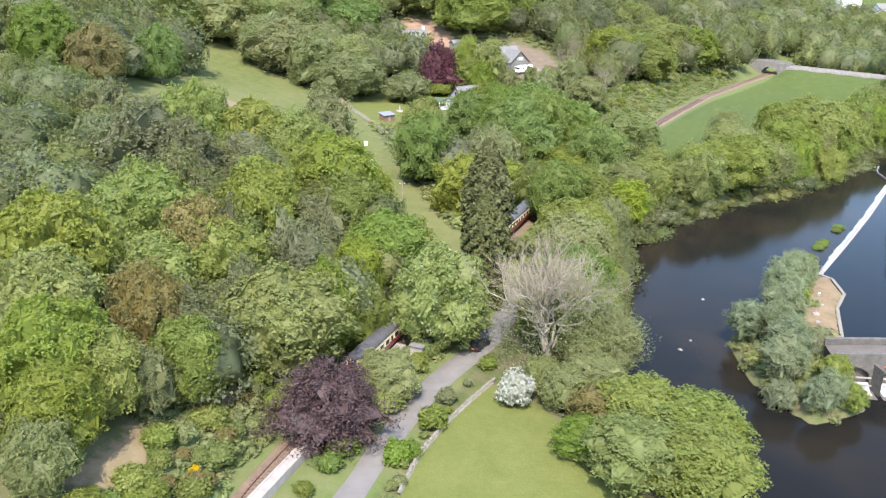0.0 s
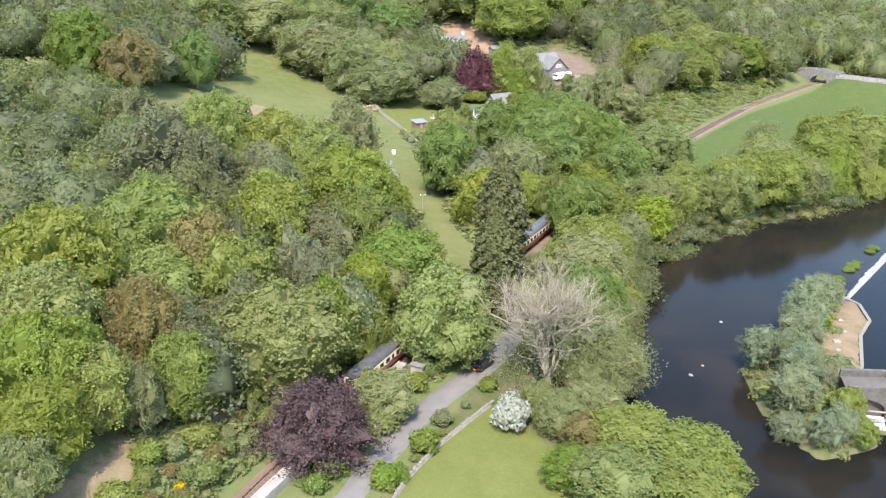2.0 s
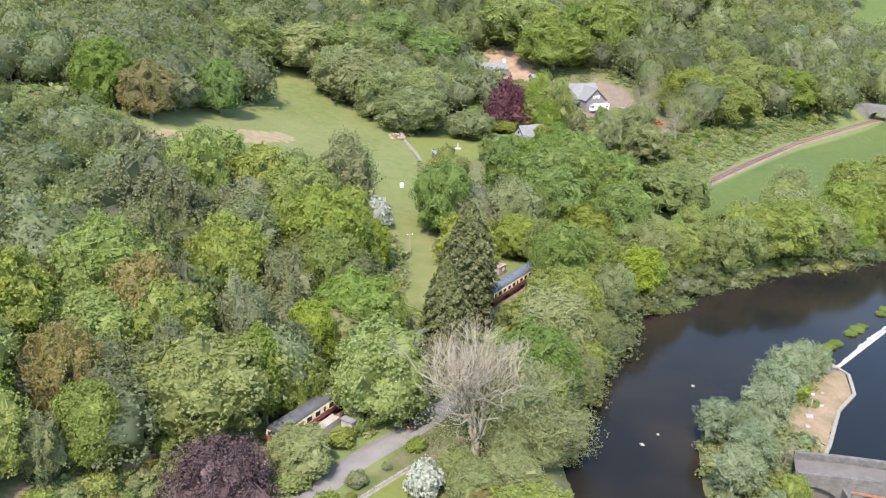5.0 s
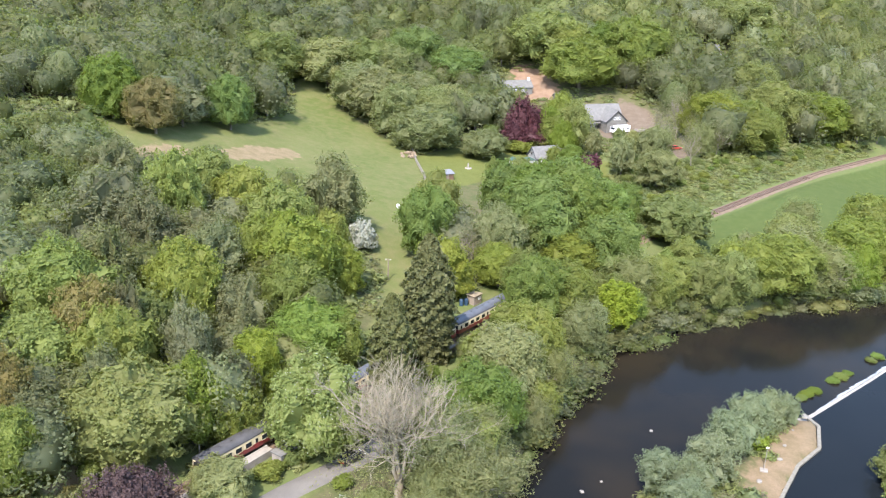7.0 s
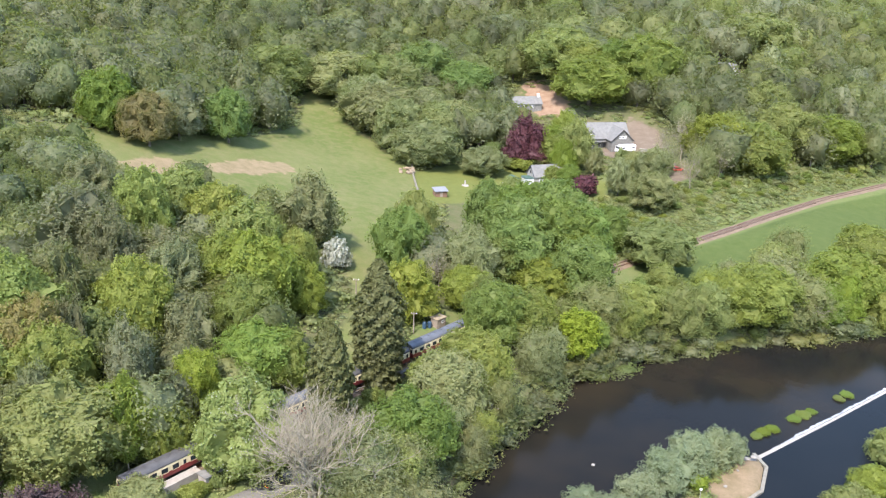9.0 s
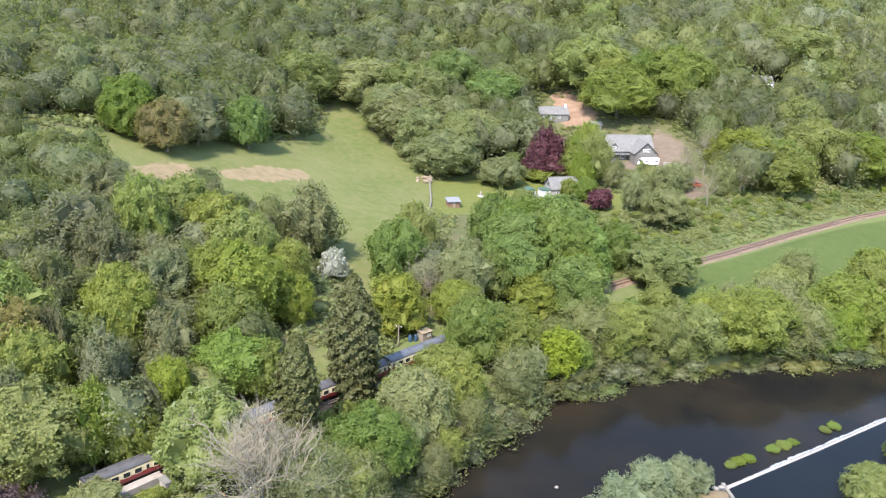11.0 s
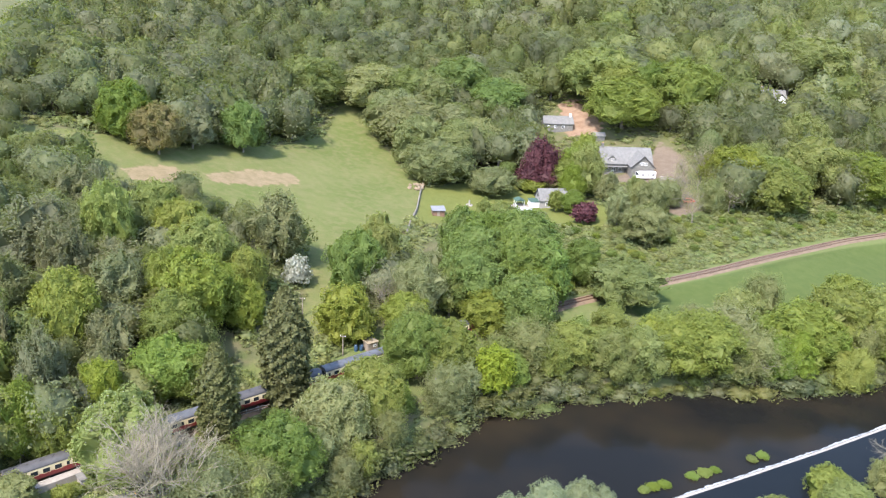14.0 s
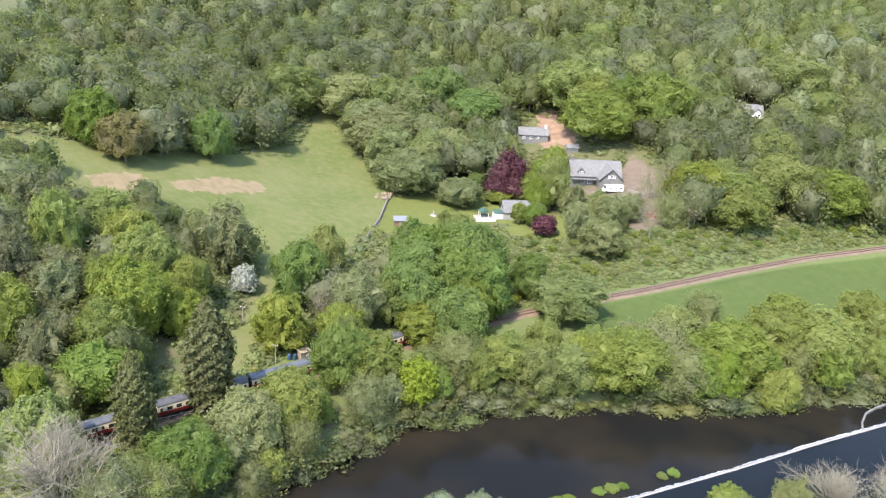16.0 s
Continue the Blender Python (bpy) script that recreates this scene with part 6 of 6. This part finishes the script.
def joined_wood(name, seed, area, gap, where, hgt, label, grown=lambda X, Y: 1.0 + 0 * X, leaves="wood"):
    X, Y, rng = scatter(seed, *area, gap, where)
    k = free_of_planted(X, Y)
    X, Y = X[k], Y[k]
    Z = ground_z(X, Y)
    vs, fs, ts, tv, tf, n, tn = [], [], [], [], [], 0, 0
    t0v, t0f = np.array(FAR_T[0]), np.array(FAR_T[1])
    for x, y, z, young in zip(X, Y, Z, grown(X, Y)):
        v, f = FAR[rng.integers(0, len(FAR))]
        s, w, a = rng.uniform(*hgt) * young / 14, rng.choice([0.8, 0.95, 1.1, 1.3]) * rng.uniform(0.9, 1.1), rng.uniform(0, 6.28)
        c, q = math.cos(a), math.sin(a)
        m = np.array([[c * s * w, -q * s * w, 0], [q * s * w, c * s * w, 0], [0, 0, s]])
        vs.append(v @ m.T + (x, y, z))
        fs.append(f + n)
        n += len(v)
        patch = 0.5 + 0.5 * noise.noise((x * 0.012, y * 0.012, 1.0))
        ts.append(np.full(len(v), np.clip(0.55 * patch + 0.45 * rng.random(), 0, 1)))
        tv.append(t0v @ m.T + (x, y, z))
        tf.append(t0f + tn)
        tn += len(t0v)
    ob = tagged(thing(name, 0, 0, 0), label, "woodland", kind="stuff")
    part("crowns", mesh_of("crowns", np.concatenate(vs), np.concatenate(fs), LEAF[leaves], tint=np.concatenate(ts)), None, ob)
    part("trunks", mesh_of("trunks", np.concatenate(tv), np.concatenate(tf), BARK), None, ob)


FAR_MODELS, FAR = FAR, [dome(120 + i, 6.4, -0.2, 13, 140, 2400, 0.45, puff=(0.09, 0.19), rim=(0.68, 0.93), sub=2, shell=0.84, ragged=0.065, spread=0.75, waist=0.5, swell=0.24) for i in range(3)]
joined_wood("understorey", 3, (-170, -30, 46, 240), 7.8, near_wood, (9.5, 14.5), "younger trees filling the wood between the tall crowns", lambda X, Y: np.where((Y > 175) & (X < -84), 0.7, np.where(Y < 84, 0.72, 1)))
FAR = FAR_MODELS
view_cone = lambda X, Y: (X > -60 - 0.75 * Y) & (X < 75 + 0.36 * Y)
joined_wood("hillside_wood", 11, (-330, 130, 50, 420), 9.8, lambda X, Y: view_cone(X, Y) & ~near_wood(X, Y) & (rail_side(X, Y) > 10) & (Y < 420), (14, 19), "dense mixed spring woodland on the hillside", lambda X, Y: np.where((Y < 215) & (X < -92), np.where(inside(X, Y, MEADOW) > -14, 0.6, 0.9), 1), "hill")
joined_wood("far_wood", 12, (-420, 260, 420, 640), 10.2, lambda X, Y: view_cone(X, Y) & (Y < np.interp(X, [-200, -100, 20, 120], [510, 560, 640, 640])), (14, 19), "dense woodland on the far slope")
joined_wood("valley_trees", 13, (60, 260, 330, 440), 8.4, lambda X, Y: (rail_side(X, Y) < -9), (9, 13), "trees beyond the green field by the river")

SCRUB = [dome(110 + i, 1.8, -0.5, 1.4, 9, 110, 0.36, puff=(0.3, 0.5), rim=(0.4, 0.75), low=-0.1, sub=1, shell=0.8, ragged=0.15, spread=0.8) for i in range(4)]


OVERHANG = [dome(115 + i, 1.7, -0.3, 1.7, 16, 420, 0.2, puff=(0.25, 0.42), rim=(0.5, 0.8), low=-0.4, sub=1, shell=0.8, ragged=0.15, spread=1.0) for i in range(4)]


def joined_scrub(name, seed, area, gap, where, label, size=1.0, bare=-0.28):
    """Low growth that covers a slope."""
    rng = np.random.default_rng(seed)
    gx, gy = np.meshgrid(np.arange(area[0], area[1], gap), np.arange(area[2], area[3], gap))
    X, Y = (gx + rng.uniform(-.5, .5, gx.shape) * gap).ravel(), (gy + rng.uniform(-.5, .5, gy.shape) * gap).ravel()
    k = where(X, Y) & (np.array([noise.noise((x * 0.11, y * 0.11, seed * 3.7)) for x, y in zip(X, Y)]) > bare)
    X, Y = X[k], Y[k]
    vs, fs, ts, n = [], [], [], 0
    for x, y, z in zip(X, Y, ground_z(X, Y)):
        v, f = (SCRUB if size < 2.5 else OVERHANG)[rng.integers(0, 4)]
        s = size * rng.uniform(0.4, 1.0) * (1.6 if rng.random() < 0.12 else 1)
        vs.append(v * (s, s, s * rng.uniform(0.4, 0.85)) + (x, y, z))
        fs.append(f + n)
        n += len(v)
        ts.append(np.full(len(v), np.clip(0.5 + 0.5 * noise.noise((x * 0.09, y * 0.09, 2.0)) + rng.normal() * 0.22, 0, 1)))
    return tagged(new(name, mesh_of(name, np.concatenate(vs), np.concatenate(fs), LEAF["scrub" if size < 2.5 else "wood"], tint=np.concatenate(ts))), label, "scrub", kind="stuff")


joined_scrub("scrub", 31, (-36, 80, 236, 410), 1.35, lambda X, Y: (off_line(X, Y, RAIL) < -4.5) & (inside(X, Y, OPEN[0]) > -2) & (inside(X, Y, YARD) < -2) & (inside(X, Y, GARDEN) < -1) & (X > -34) & (Y < np.interp(X, [-34, 10, 60], [300, 312, 390])), "low tangled scrub on the bank above the railway", 0.85, -0.6)
joined_scrub("scrub", 32, (-12, 200, 100, 330), 1.9, lambda X, Y: (inside(X, Y, RIVER) < -2.5) & (inside(X, Y, RIVER) > -9) & (X < np.interp(Y, [110, 330], [30, 140])) & (Y > 112), "low growth along the river bank")
joined_scrub("scrub", 33, (14, 44, 100, 162), 1.7, lambda X, Y: (inside(X, Y, ISLE) > 0.2) & (inside(X, Y, ISLE) < 9) & (off_line(X, Y, [(31, 100), (33, 130), (36, 150), (39, 162)]) < 0), "low willow growth on the island")
joined_scrub("scrub", 34, (-66, -26, 48, 150), 1.8, lambda X, Y: (np.abs(off_line(X, Y, RAIL)) > 4) & (off_line(X, Y, RAIL) < 12) & (off_line(X, Y, RAIL) > -16) & (seg_dist(X, Y, ROAD) > 3.2) & (np.array([inside(X, Y, b) for b in BRACKEN]).max(0) < 0) & (off_line(X, Y, ROAD) < 0) & ~((off_line(X, Y, RAIL) > 0) & (off_line(X, Y, RAIL) < 7) & (Y < 112)), "low growth beside track and lane")
joined_scrub("scrub", 35, (-170, -28, 130, 350), 2.2, lambda X, Y: (inside(X, Y, MEADOW) < 0) & (inside(X, Y, MEADOW) > -5) & (seg_dist(X, Y, RAIL) > 5) & (np.array([inside(X, Y, b) for b in BRACKEN]).max(0) < 0) & (inside(X, Y, GARDEN) < -1), "brambles and bracken along the meadow edge")
joined_scrub("scrub", 36, (-96, -10, 280, 400), 2.6, lambda X, Y: (inside(X, Y, OPEN[0]) > -3) & (inside(X, Y, YARD) < -1.5) & (inside(X, Y, GARDEN) < -0.5) & (np.hypot(X + 34, Y - 350) > 13) & (np.hypot(X + 42, Y - 304) > 9) & (np.hypot(X + 71, Y - 367) > 9) & (np.hypot(X + 65, Y - 378) > 13) & (np.hypot(X + 51, Y - 296) > 7) & (inside(X, Y, MEADOW) < -1), "rough undergrowth round the houses")
joined_scrub("undergrowth", 37, (-96, 80, 150, 420), 2.9, lambda X, Y: (inside(X, Y, OPEN[0]) < 1) & (inside(X, Y, OPEN[0]) > -9) & (seg_dist(X, Y, RAIL) > 5) & (inside(X, Y, MEADOW) < -1) & (inside(X, Y, YARD) < -2) & (inside(X, Y, GARDEN) < -1) & (rail_side(X, Y) > 0), "dense undergrowth at the foot of the wood", 1.9, -0.6)
joined_scrub("undergrowth", 38, (-175, -40, 160, 360), 3.0, lambda X, Y: (inside(X, Y, MEADOW) < -3) & (inside(X, Y, MEADOW) > -10) & (seg_dist(X, Y, RAIL) > 6) & (inside(X, Y, GARDEN) < -2) & (np.array([inside(X, Y, b) for b in BRACKEN]).max(0) < -1), "dense undergrowth round the meadow", 1.8, -0.6)
thicket(24, -28, 70, 240, 388, 5.2, lambda X, Y: (off_line(X, Y, RAIL) < -8) & (inside(X, Y, OPEN[0]) > -4) & (inside(X, Y, YARD) < -2) & (inside(X, Y, GARDEN) < -1) & (Y < np.interp(X, [-34, 10, 60], [300, 316, 392])), ["oak_bush", "grey_bush", "oak_bush", "dark_bush"], 1.2, 2.6, "shrubs on the bank above the railway")
joined_scrub("riverside_growth", 39, (-14, 205, 114, 345), 2.4, lambda X, Y: (inside(X, Y, RIVER) < 1.0) & (inside(X, Y, RIVER) > -4) & (X < np.interp(Y, [110, 330], [30, 140])), "willow and bramble overhanging the river bank", 2.5, -0.55)
